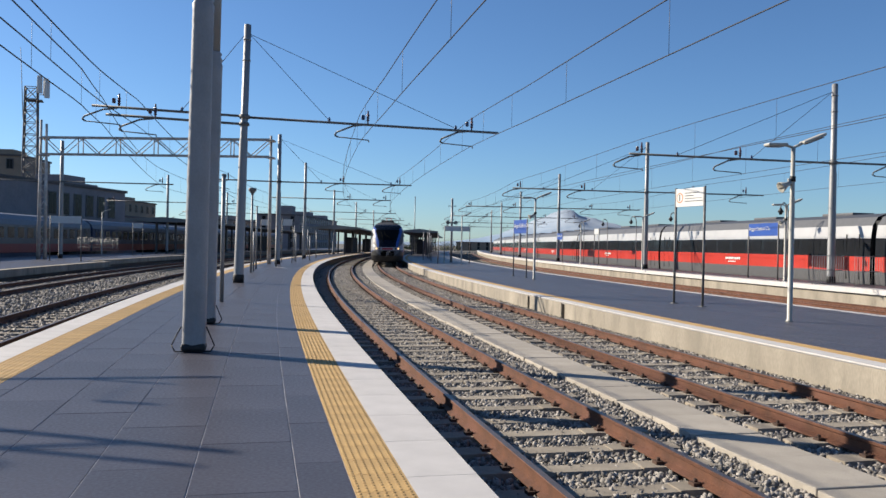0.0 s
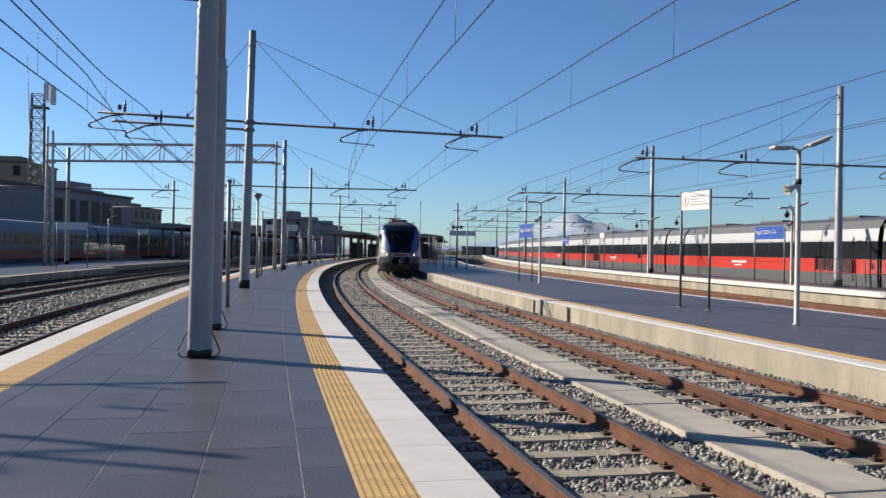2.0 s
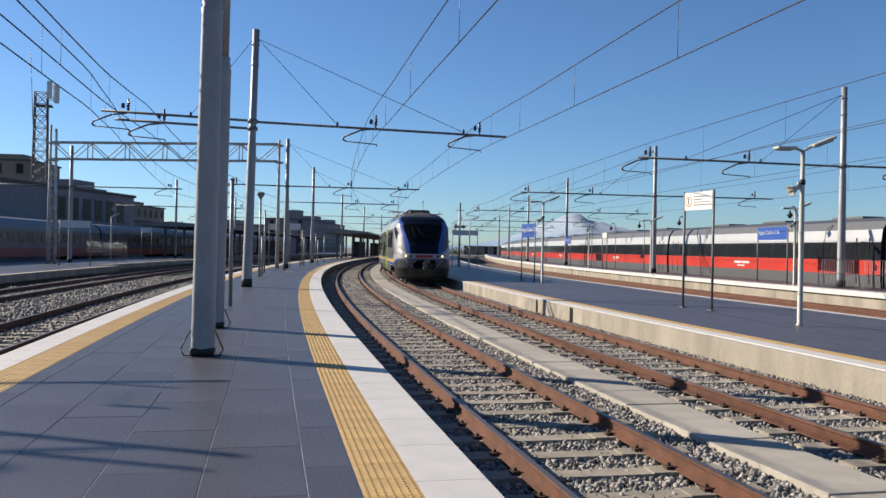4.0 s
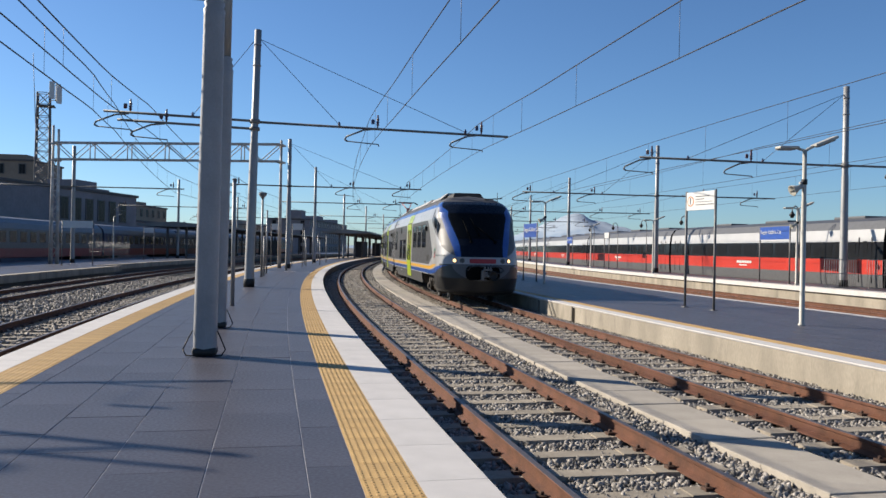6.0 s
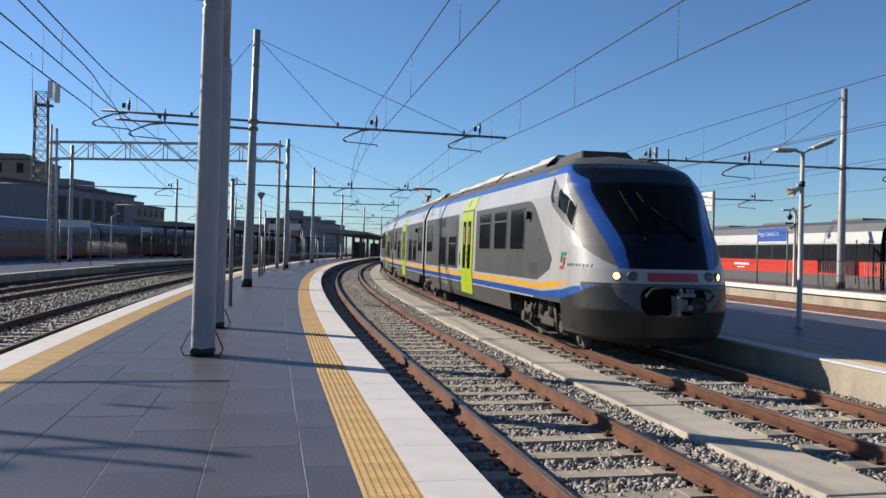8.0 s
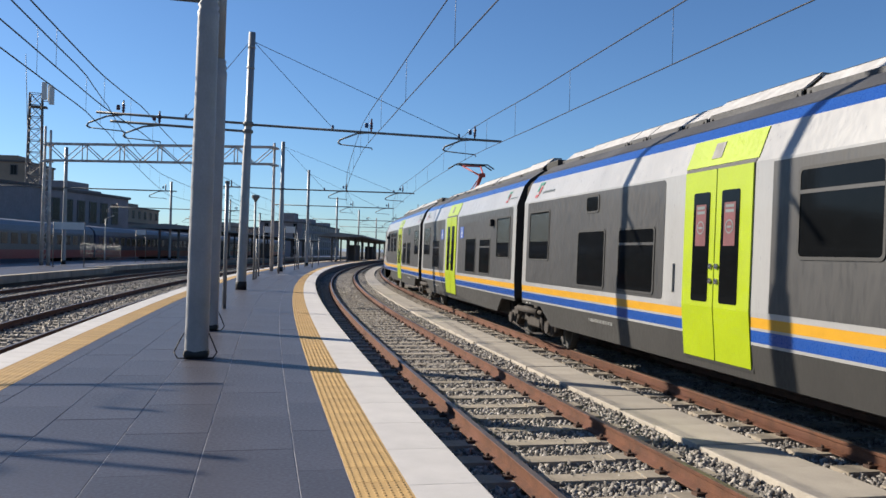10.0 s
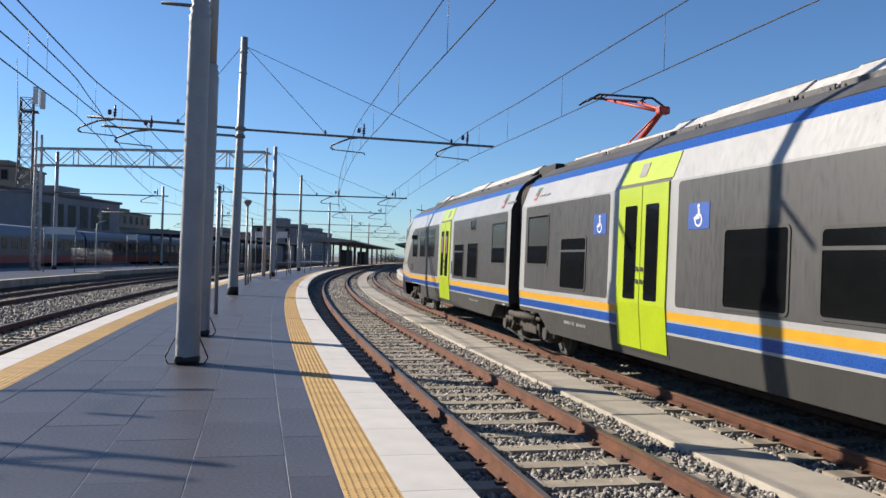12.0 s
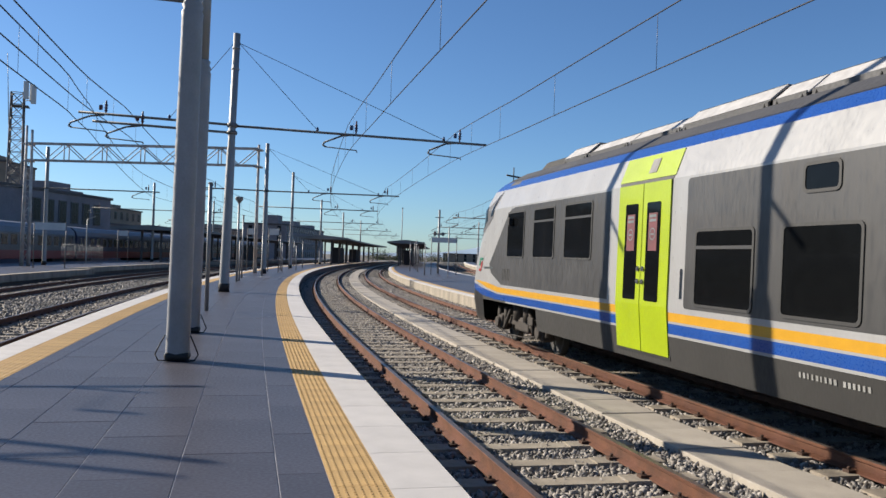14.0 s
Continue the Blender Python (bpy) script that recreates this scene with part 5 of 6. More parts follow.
def station_sign(pa, pb, z0, z1, zg, board, label, text="", ring_sign=False):
    """A board on two posts between two spots of the plan; it is read from the near track."""
    a, b = Vector((*pa, zg)), Vector((*pb, zg))
    d = b - a
    m = Matrix.Rotation(math.atan2(d.y, d.x), 4, "Z")
    m.translation = a
    w = d.length
    t = thing("station_sign", m, label, "sign", "station signs")
    for x in (0, w):
        bm = bmesh.new()
        add_rod(bm, (x, 0, 0), (x, 0, z1 - zg + 0.03), 0.035, seg=10)
        add_box(bm, (0.16, 0.16, 0.02), (x, 0, 0.01), bevel=0.003)
        part("post", bm, GALV_DARK, t)
    bm = bmesh.new()
    add_box(bm, (w - 0.06, 0.035, z1 - z0), (w / 2, -0.01, (z0 + z1) / 2 - zg), bevel=0.008)
    part("board", bm, board, t)
    if text:
        cu = bpy.data.curves.new("lettering", "FONT")
        cu.body, cu.align_x, cu.align_y, cu.extrude = text, "LEFT", "CENTER", 0.002
        cu.size = (z1 - z0) * 0.40
        cu.materials.append(SIGN_WHITE)
        ob = new("lettering", cu)
        ob.parent = t
        ob.matrix_basis = Matrix.Translation((0.12, -0.032, (z0 + z1) / 2 - zg + 0.05)) @ Matrix.Rotation(radians(90), 4, "X")
        tagged(ob, "white station name lettering")
    if ring_sign:
        c = Vector((0.22, -0.030, (z0 + z1) / 2 - zg))
        bm = bmesh.new()
        for rr, mat, dy in ((0.15, 0, 0.0), (0.12, 1, -0.002)):
            add_turned(bm, [(rr, 0), (rr, 0.003)], seg=24, at=c + Vector((0, dy, 0)), mat=mat, turn=Matrix.Rotation(radians(90), 4, "X"))
        add_box(bm, (0.04, 0.004, 0.13), c + Vector((0.0, -0.006, -0.02)), 2)
        add_box(bm, (0.05, 0.004, 0.05), c + Vector((0.0, -0.006, 0.07)), 2)
        part("pictogram", bm, [SIGN_ORANGE, SIGN_WHITE, SIGN_INK], t, "orange ring with a dark figure")
        for i, (x1, hh) in enumerate(((0.62, 0.020), (0.40, 0.020), (0.75, 0.014), (0.80, 0.02))):
            bm = bmesh.new()
            add_box(bm, (x1, 0.004, hh), (0.45 + x1 / 2, -0.031, c.z + 0.13 - 0.08 * i))
            part("text_line", bm, SIGN_INK, t)
    return t


station_sign((7.09, 24.1), (7.54, 22.87), 2.85, 3.38, 0, SIGN_WHITE, "white notice board on two thin posts", ring_sign=True)
station_sign((4.21, 44.25), (4.68, 42.12), 2.30, 3.02, 0, SIGN_BLUE, "blue station name sign on two posts", "Reggio Calabria C.le")
station_sign((16.31, 42.4), (16.6, 39.4), 2.38, 3.02, P3Z, SIGN_BLUE, "blue station name sign on two posts", "Reggio Calabria C.le")
station_sign(tuple(along(72, 20.6))[:2], tuple(along(69.5, 20.6))[:2], 2.38, 3.0, P3Z, SIGN_BLUE, "blue station name sign far along the platform", "Reggio Calabria C.le")
station_sign(tuple(along(58, 20.6))[:2], tuple(along(57, 20.7))[:2], 2.75, 3.2, P3Z, SIGN_WHITE, "white notice board on two posts")
station_sign(tuple(along(66, 8.9))[:2], tuple(along(66, 11.2))[:2], 2.90, 3.35, 0, SIGN_WHITE, "pale display board across the platform")
station_sign(tuple(along(58, -6.5))[:2], tuple(along(58, -5.85))[:2], 2.88, 3.36, 0, SIGN_WHITE, "grey display board on the platform")
station_sign(tuple(along(57, -4.75))[:2], tuple(along(57, -3.95))[:2], 2.88, 3.38, 0, SIGN_WHITE, "small grey display board on the platform")
station_sign(tuple(along(52, -20.3))[:2], tuple(along(52, -18.2))[:2], 2.6, 3.1, -0.05, SIGN_WHITE, "pale display board beside the sidings")
station_sign(tuple(along(77, -22.0))[:2], tuple(along(77, -21.0))[:2], 2.7, 3.2, -0.05, SIGN_WHITE, "white notice board beside the sidings")


def slim_post(s, o, height, r, label, top=None, zg=0.0):
    t = thing("slim_post", stand(s, o, zg), label, "post", "slim posts")
    bm = bmesh.new()
    add_rod(bm, (0, 0, 0), (0, 0, height), r, r * 0.9, seg=10)
    part("pole", bm, GALV, t)
    bm = bmesh.new()
    if top == "funnel":
        add_turned(bm, [(r, height - 0.05), (0.06, height), (0.20, height + 0.18), (0.20, height + 0.30), (0.1, height + 0.32)], seg=14)
    elif top == "signal":
        add_box(bm, (0.9, 0.12, 0.16), (0, 0, height * 0.62), bevel=0.03)
        for x in (-0.38, 0.38):
            add_turned(bm, [(0.16, -0.06), (0.18, 0.0), (0.16, 0.06)], seg=14, at=(x, -0.05, height * 0.62), turn=Matrix.Rotation(radians(90), 4, "X"))
        add_box(bm, (0.8, 0.06, 0.06), (0, 0, height * 0.88))
    else:
        add_turned(bm, [(r * 1.2, height - 0.02), (r * 1.2, height + 0.01), (r * 0.3, height + 0.03)], seg=10)
    part("cap", bm, GALV_DARK, t)


slim_post(14.25, -4.22, 3.3, 0.055, "slim grey post with a cap on the platform")
slim_post(34.75, -4.71, 4.0, 0.06, "slim grey lamp post with a funnel head", "funnel")
slim_post(36.25, -4.71, 2.1, 0.05, "short grey post on the platform")
slim_post(70.0, 9.9, 6.1, 0.11, "dark mast with loudspeakers and a cross arm", "signal")
for s, o, hh in ((40, -4.9, 3.6), (46, -4.2, 2.6), (60, -3.9, 2.4), (64, -4.4, 3.1), (66, -3.2, 2.2), (70, -4.2, 3.4), (78, -3.6, 2.8), (83, -5.0, 3.0), (62, 8.0, 2.6), (74, 8.2, 2.6), (78, 7.6, 3.0), (84, 8.5, 3.4), (90, 8.5, 3.2)):
    slim_post(s, o, hh, 0.05, "slim grey post on the platform")
# signal heads, lamps with hanging lanterns
for s, o in ((30.5, 22.3), (44.5, 22.3), (52.5, 22.3), (60.0, 22.3), (68.0, 22.3)):
    t = thing("lantern_post", stand(s, o, P3Z), "dark old lantern hanging from a curved post", "lantern", "old lanterns")
    bm = bmesh.new()
    add_path(bm, [(0, 0, 0), (0, 0, 3.4), (-0.06, 0, 3.75), (-0.25, 0, 3.9), (-0.42, 0, 3.75), (-0.42, 0, 3.62)], 0.03, seg=8)
    part("post", bm, GALV_DARK, t)
    bm = bmesh.new()
    add_turned(bm, [(0.02, 3.64), (0.07, 3.56), (0.16, 3.42), (0.10, 3.38), (0.07, 3.28)], seg=12, at=(-0.42, 0, 0))
    part("shade", bm, BLACK, t)


def mesh_fence(s, o, w, h, zg):
    t = thing("mesh_fence", stand(s, o, zg), "galvanised bar fence panel round a mast foot", "fence", "fence panels")
    bm = bmesh.new()
    for z in (0.05, h * 0.5, h):
        add_rod(bm, (-w / 2, 0, z), (w / 2, 0, z), 0.014, seg=6)
    part("rail", bm, GALV, t)
    n = int(w / 0.11)
    for i in range(n + 1):
        bm = bmesh.new()
        x = -w / 2 + w * i / n
        add_rod(bm, (x, 0, 0), (x, 0, h), 0.010, seg=5)
        part("bar", bm, GALV, t)


mesh_fence(24.4, 20.55, 1.5, 1.25, P3Z)
mesh_fence(23.0, 21.5, 1.3, 1.25, P3Z)
mesh_fence(66.0, -21.6, 3.4, 1.7, -0.05)


# ---- the red express train at the high platform ----
X_RED = material("red train paint", (0.432, 0.031, 0.017), 0.35, vary=0.06, scale=1, fine=15, coat=0.3)
X_WHITE = material("white train paint", (0.39, 0.39, 0.39), 0.35, vary=0.05, scale=1, fine=15)
X_GREY = material("grey lower train body", (0.084, 0.084, 0.087), 0.45, vary=0.1)
X_ROOF = material("grey train roof", (0.07, 0.073, 0.08), 0.5, vary=0.12)
X_DARK = material("black window band", (0.014, 0.015, 0.017), 0.15, vary=0.1)


def express_car(s0, s1, o, faces, profile, name, label, group, mats, windows, gap=0.35):
    t = thing(name, Matrix(), label, "train car", group)
    bm = sweep(profile, s0 + gap / 2, s1 - gap / 2, o, 2.5)
    for f in bm.faces:
        c, n = f.calc_center_median(), f.normal
        f.material_index = faces(c.z, n.z)
    part("body", bm, mats, t)
    z0, z1, w, step, near = windows
    s = s0 + 2.2
    while s < s1 - 3.0:
        bm = bmesh.new()
        m = stand(s + w / 2, o + near)
        add_box(bm, (0.03, w, z1 - z0), m @ Vector((0, 0, (z0 + z1) / 2)), 0, m.to_3x3().to_4x4(), 0.008)
        part("window", bm, X_DARK, t)
        s += step
    for sd in (s0 + 1.0, s1 - 1.9):
        bm = bmesh.new()
        m = stand(sd + 0.45, o + near)
        for dx in (-0.45, 0.45):
            add_box(bm, (0.03, 0.03, 2.1), m @ Vector((0, dx, 1.45)), 0, m.to_3x3().to_4x4())
        add_box(bm, (0.025, 0.3, 0.75), m @ Vector((0, 0, 1.95)), 0, m.to_3x3().to_4x4(), 0.01)
        part("door", bm, X_DARK, t, "plug door outline with a small window")
    bm = sweep([(-1.2, 0.3), (1.2, 0.3), (1.2, 3.1), (-1.2, 3.1)], s1 - gap / 2, s1 + gap / 2, o, 1)
    part("gangway", bm, BLACK, t, "black gangway between cars")
    for k in (3.5, s1 - s0 - 3.5):
        m = stand(s0 + k, o)
        bm = bmesh.new()
        add_box(bm, (2.3, 3.4, 0.45), m @ Vector((0, 0, RAIL + 0.40)), 0, m.to_3x3().to_4x4(), 0.05)
        for y in (-1.3, 1.3):
            add_rod(bm, m @ Vector((-0.85, y, RAIL + 0.43)), m @ Vector((0.85, y, RAIL + 0.43)), 0.43, seg=20)
        part("bogie", bm, T_DARK, t)
    return t


EXPRESS = [(-1.25, 0.02), (-1.42, 0.20), (-1.46, 0.78), (-1.47, 1.46), (-1.44, 2.30), (-1.36, 2.88), (-1.10, 3.28), (-0.6, 3.46), (0.6, 3.46), (1.10, 3.28), (1.36, 2.88), (1.44, 2.30), (1.47, 1.46), (1.46, 0.78), (1.42, 0.20), (1.25, 0.02)]


def express_paint(z, nz):
    return 3 if z < 0.78 else 0 if z < 1.46 else 4 if z < 2.30 else 1 if z < 2.90 else 2


for i in range(8):
    c = express_car(0.25 + 25 * i, 25.25 + 25 * i, 24.8, express_paint, EXPRESS, "express_car", "red, white and black high-speed train car at the platform", "cars of the red train", [X_RED, X_WHITE, X_ROOF, X_GREY, X_DARK], (1.55, 2.22, 1.5, 1.9, -1.452))
    m = stand(0.25 + 25 * i + 13.2, 24.8 - 1.475)
    bm = bmesh.new()
    for k in range(9):
        add_box(bm, (0.012, 0.16, 0.14), m @ Vector((0, -0.9 + 0.2 * k, 1.18)), 0, m.to_3x3().to_4x4())
    add_box(bm, (0.012, 0.9, 0.06), m @ Vector((0, 0, 0.98)), 0, m.to_3x3().to_4x4())
    part("lettering_bar", bm, SIGN_WHITE, c, "white marking on the red band")
    for k in (4.0, 11.0, 18.0):
        m2 = stand(0.25 + 25 * i + k, 24.8)
        bm = bmesh.new()
        add_box(bm, (1.2, 2.4, 0.16), m2 @ Vector((0, 0, 3.50)), 0, m2.to_3x3().to_4x4(), 0.05)
        part("roof_unit", bm, X_ROOF, c)

# stabled coaches behind the sidings
Y_RED = material("dull red coach paint", (0.22, 0.03, 0.03), 0.4, vary=0.12)
Y_GREY = material("grey coach paint", (0.085, 0.085, 0.09), 0.4, vary=0.12)
Y_BLUE = material("dark blue coach paint", (0.016, 0.03, 0.077), 0.4, vary=0.12)
Y_ROOF = material("blue-grey coach roof", (0.12, 0.13, 0.155), 0.5, vary=0.15)
COACH = [(-1.25, 0.2), (-1.40, 0.25), (-1.42, 1.0), (-1.40, 2.6), (-1.25, 3.05), (-0.8, 3.45), (0.0, 3.6), (0.8, 3.45), (1.25, 3.05), (1.40, 2.6), (1.42, 1.0), (1.40, 0.25), (1.25, 0.2)]
for i in range(6):
    red = i < 2
    def coach_paint(z, nz):
        return 0 if z < 1.2 else 1 if z < 2.8 else 2
    express_car(28 + 26.4 * i, 54.4 + 26.4 * i, -28.9, coach_paint, COACH, "coach", "dull red and grey stabled coach" if red else "dark blue stabled coach with a grey roof", "stabled coaches",
                [Y_RED, Y_GREY if red else Y_BLUE, Y_ROOF], (1.5, 2.4, 1.25, 1.85, 1.415), 0.5)


# ---- buildings, canopies and the far view ----
PLASTER = material("grey-brown plaster", (0.215, 0.20, 0.215), 0.9, vary=0.12, scale=0.3, fine=3, stain=0.2)
PLASTER_TAN = material("tan plaster", (0.264, 0.209, 0.16), 0.9, vary=0.12, scale=0.3, fine=3)
PALE_WALL = material("pale apartment wall", (0.251, 0.237, 0.216), 0.9, vary=0.12, scale=0.3, fine=3)
FLATROOF = material("roof felt", (0.097, 0.09, 0.09), 0.9)
PANE = material("dark window glass", (0.012, 0.013, 0.016), 0.2, spec=0.12)
FRAME_WHITE = material("dark stone window surround", (0.118, 0.111, 0.108), 0.8)
CANOPY = material("grey canopy sheet", (0.209, 0.202, 0.188), 0.7, vary=0.15, scale=0.5)
CANOPY_DARK = material("dark under-canopy shade", (0.035, 0.035, 0.038), 0.8)


def house(name, m, w, d, h, wall, label, floors, bays, roof_bits=(), win=(1.1, 1.7), bays_at=None):
    """A flat-roofed block: m at its front left corner, +x along the front, front facing -y."""
    t = thing(name, m, label, "building")
    bm = bmesh.new()
    add_box(bm, (w, d, h), (w / 2, d / 2, h / 2))
    part("wall", bm, wall, t)
    bm = bmesh.new()
    add_box(bm, (w + 0.5, d + 0.5, 0.35), (w / 2, d / 2, h + 0.17), bevel=0.03)
    part("roof", bm, FLATROOF, t)
    bm = bmesh.new()
    add_box(bm, (win[0] + 0.24, 0.14, win[1] + 0.24), (0, -0.05, 0))
    fr = finish(bm, "window_frame", FRAME_WHITE)
    bm = bmesh.new()
    add_box(bm, (win[0] / 2 - 0.04, 0.06, win[1]), (-win[0] / 4, -0.10, 0))
    add_box(bm, (win[0] / 2 - 0.04, 0.06, win[1]), (win[0] / 4, -0.10, 0))
    gl = finish(bm, "pane", PANE)
    for f in range(floors):
        for x in bays_at or [w * (b + 0.5) / bays for b in range(bays)]:
            z = h * (f + 0.58) / floors if bays_at is None else 2.4 + 4.1 * f
            o = piece("window", fr, t, Matrix.Translation((x, 0, z)))
            piece("pane", gl, o, Matrix())
    n = max(2, int(d / 3.6))
    for f in range(floors):
        for b in range(n):
            y, z = d * (b + 0.5) / n, h * (f + 0.58) / floors
            o = piece("window", fr, t, Matrix.Translation((0, y, z)) @ Matrix.Rotation(radians(-90), 4, "Z"))
            piece("pane", gl, o, Matrix())
    for x, y, a, b, c in roof_bits:
        bm = bmesh.new()
        add_box(bm, (a, b, c), (x, y, h + 0.34 + c / 2), bevel=0.05)
        part("roof_hut", bm, wall, t)
    return t


def facing(s, o, z=-0.7):
    """Front along the line, facing the tracks from the left."""
    m = stand(s, o, z)
    return m @ Matrix.Rotation(radians(90), 4, "Z")


house("station_building", pose(-51.72, 57.1, -0.7, 0, 0, 83.25), 60, 13, 8.8, PLASTER, "grey-brown station building with a blank wall and tall windows", 2, 5, ((50.5, 4, 5, 4, 1.3), (56, 5, 4, 4, 0.6)), (1.5, 2.6), (42.2, 45.0, 47.8, 50.6, 53.4, 56.2))
house("service_building", facing(137, -46), 90, 12, 6.2, PLASTER, "low dark service building with a flat roof", 1, 14)
house("apartment_block", pose(-112, 148, -0.7, 0, 0, 5), 35, 14, 17.2, PLASTER_TAN, "tan apartment block behind the station", 5, 9, ((8, 4, 7, 5, 2), (29, 6, 7, 6, 1.2)))
house("apartment_block", facing(255, -60), 60, 14, 9, PALE_WALL, "pale low houses beyond the sidings", 3, 16, ((10, 5, 8, 5, 1.5), (40, 5, 8, 5, 1)))
house("apartment_block", facing(178, -66), 30, 14, 11.5, PLASTER_TAN, "yellowish houses beyond the sidings", 3, 8, ((8, 5, 6, 5, 2), (20, 5, 5, 5, 1)))
house("apartment_block", facing(255, -38), 70, 14, 11, PLASTER, "grey apartment block far beyond the platforms", 4, 18, ((2, 5, 6, 5, 2.8), (16, 5, 9, 5, 1.2), (30, 5, 8, 5, 2.0), (48, 5, 5, 5, 1.0), (60, 5, 6, 5, 1.8)))
house("far_house", stand(415, -16, -0.7), 4.5, 6, 8.2, PLASTER_TAN, "far narrow grey house at the end of the tracks", 3, 2)
house("far_house", stand(395, -11, -0.7), 6, 8, 3.4, PALE_WALL, "far low house at the end of the tracks", 2, 3)
house("far_house", stand(395, 9, -0.7), 26, 12, 4, PLASTER_TAN, "far low house at the end of the tracks", 2, 6)


def canopy(s0, s1, o0, o1, z, zg, label, wall=0.0):
    t = thing("platform_canopy", Matrix(), label, "canopy", "platform canopies")
    oc = (o0 + o1) / 2
    bm = sweep([(o0, z + 0.30), (oc, z + 0.62), (o1, z + 0.30), (o1, z + 0.06), (oc, z + 0.0), (o0, z + 0.06)], s0, s1, 0, 4)
    # faces turned down get the near-black colour, so underside shade is painted in
    for f in bm.faces:
        f.material_index = 1 if f.normal.z < -0.3 else 0
    part("roof", bm, [CANOPY, CANOPY_DARK], t, "grey concrete canopy roof")
    n = int((s1 - s0) / 12)
    for i in range(n + 1):
        for o in (oc - 1.1, oc + 1.1):
            m = stand(s0 + 1.5 + (s1 - s0 - 3) * i / n, o, zg)
            bm = bmesh.new()
            add_box(bm, (0.24, 0.24, z - zg + 0.03), m @ Vector((0, 0, (z - zg) / 2)), 0, m.to_3x3().to_4x4(), 0.02)
            part("column", bm, CONCRETE_DARK, t)
    if wall:
        for s in (s0 + 14, s0 + 45):
            m = stand(s + 8, oc, zg)
            bm = bmesh.new()
            add_box(bm, (1.4, 9, 2.6), m @ Vector((0, 0, 1.3)), 0, m.to_3x3().to_4x4(), 0.03)
            part("kiosk_wall", bm, CANOPY_DARK, t, "dark waiting room under the canopy")


canopy(108, 205, -7.6, -0.7, 3.55, 0, "long grey canopy over the platform", 1)
canopy(118, 205, 4.6, 10.4, 3.45, 0, "long grey canopy over the island platform", 1)
canopy(88, 190, -26.5, -18.0, 3.6, -0.05, "long low canopy beside the stabled coaches", 1)

# lattice radio tower
t = thing("radio_tower", pose(-62.5, 125.2, -0.7, 0, 0, 20), "grey lattice radio tower with white panel antennas", "tower")
TW = material("weathered tower steel", (0.139, 0.131, 0.131), 0.7, vary=0.2)
for sx, sy in ((-1, -1), (1, -1), (1, 1), (-1, 1)):
    bm = bmesh.new()
    add_rod(bm, (sx * 1.15, sy * 1.15, 0), (sx * 0.85, sy * 0.85, 25.2), 0.13, 0.11, seg=6)
    part("leg", bm, TW, t)
for i in range(14):
    z = i * 1.8
    k, k2 = 1.15 - 0.3 * z / 25.2, 1.15 - 0.3 * (z + 1.8) / 25.2
    for (ax, ay), (bx, by) in (((-1, -1), (1, -1)), ((1, -1), (1, 1)), ((1, 1), (-1, 1)), ((-1, 1), (-1, -1))):
        bm = bmesh.new()
        add_rod(bm, (ax * k, ay * k, z), (bx * k2, by * k2, z + 1.8), 0.06, seg=5)
        add_rod(bm, (bx * k, by * k, z), (ax * k2, ay * k2, z + 1.8), 0.06, seg=5)
        add_rod(bm, (ax * k2, ay * k2, z + 1.8), (bx * k2, by * k2, z + 1.8), 0.06, seg=5)
        part("brace", bm, TW, t)
for x, y, z in ((1.2, -0.9, 25.6), (2.2, -0.6, 25.0), (1.9, 0.6, 25.5)):
    bm = bmesh.new()
    add_box(bm, (0.75, 0.35, 2.7), (x, y, z), bevel=0.08)
    add_rod(bm, (x, y, z - 0.8), (0.8, 0, z - 0.9), 0.06, seg=5)
    part("antenna", bm, SIGN_WHITE, t)
bm = bmesh.new()
add_rod(bm, (-1.0, -0.8, 20), (-1.5, -0.8, 31), 0.06, 0.04, seg=6)
part("whip_aerial", bm, GALV_DARK, t)
bm = bmesh.new()
add_box(bm, (2.4, 2.4, 0.12), (0.4, 0, 23.2), bevel=0.02)
part("work_deck", bm, TW, t)

# high floodlight pole beyond the canopies
slim_post(205, 3.0, 13.8, 0.12, "tall floodlight pole beyond the canopies", "funnel")

# snowy mountain across the water
MOUNT = bpy.data.materials.new("hazy snow mountain")
MOUNT.use_nodes = True
_n, _l = MOUNT.node_tree.nodes, MOUNT.node_tree.links
_b = _n["Principled BSDF"]
_geo = _n.new("ShaderNodeNewGeometry")
_sep = _n.new("ShaderNodeSeparateXYZ")
_l.new(_geo.outputs["Position"], _sep.inputs[0])
_tex = _n.new("ShaderNodeTexNoise")
_tex.inputs["Scale"].default_value, _tex.inputs["Detail"].default_value = 0.02, 8
_l.new(_geo.outputs["Position"], _tex.inputs["Vector"])
_ma = _n.new("ShaderNodeMath")
_ma.operation = "MULTIPLY_ADD"
_l.new(_tex.outputs["Fac"], _ma.inputs[0])
_ma.inputs[1].default_value = 130.0
_l.new(_sep.outputs["Z"], _ma.inputs[2])
_mr = _n.new("ShaderNodeMapRange")
_mr.inputs["From Min"].default_value, _mr.inputs["From Max"].default_value = 110, 180
_l.new(_ma.outputs[0], _mr.inputs["Value"])
_mx = _n.new("ShaderNodeMix")
_mx.data_type = "RGBA"
# distance haze is painted in: rock and snow both shifted to a pale blue
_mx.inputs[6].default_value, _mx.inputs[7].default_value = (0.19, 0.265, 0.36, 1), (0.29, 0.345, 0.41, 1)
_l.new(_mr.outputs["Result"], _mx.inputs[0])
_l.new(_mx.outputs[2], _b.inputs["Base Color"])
_b.inputs["Roughness"].default_value = 1.0
bm = bmesh.new()
nx, ny = 140, 16
gridv = []
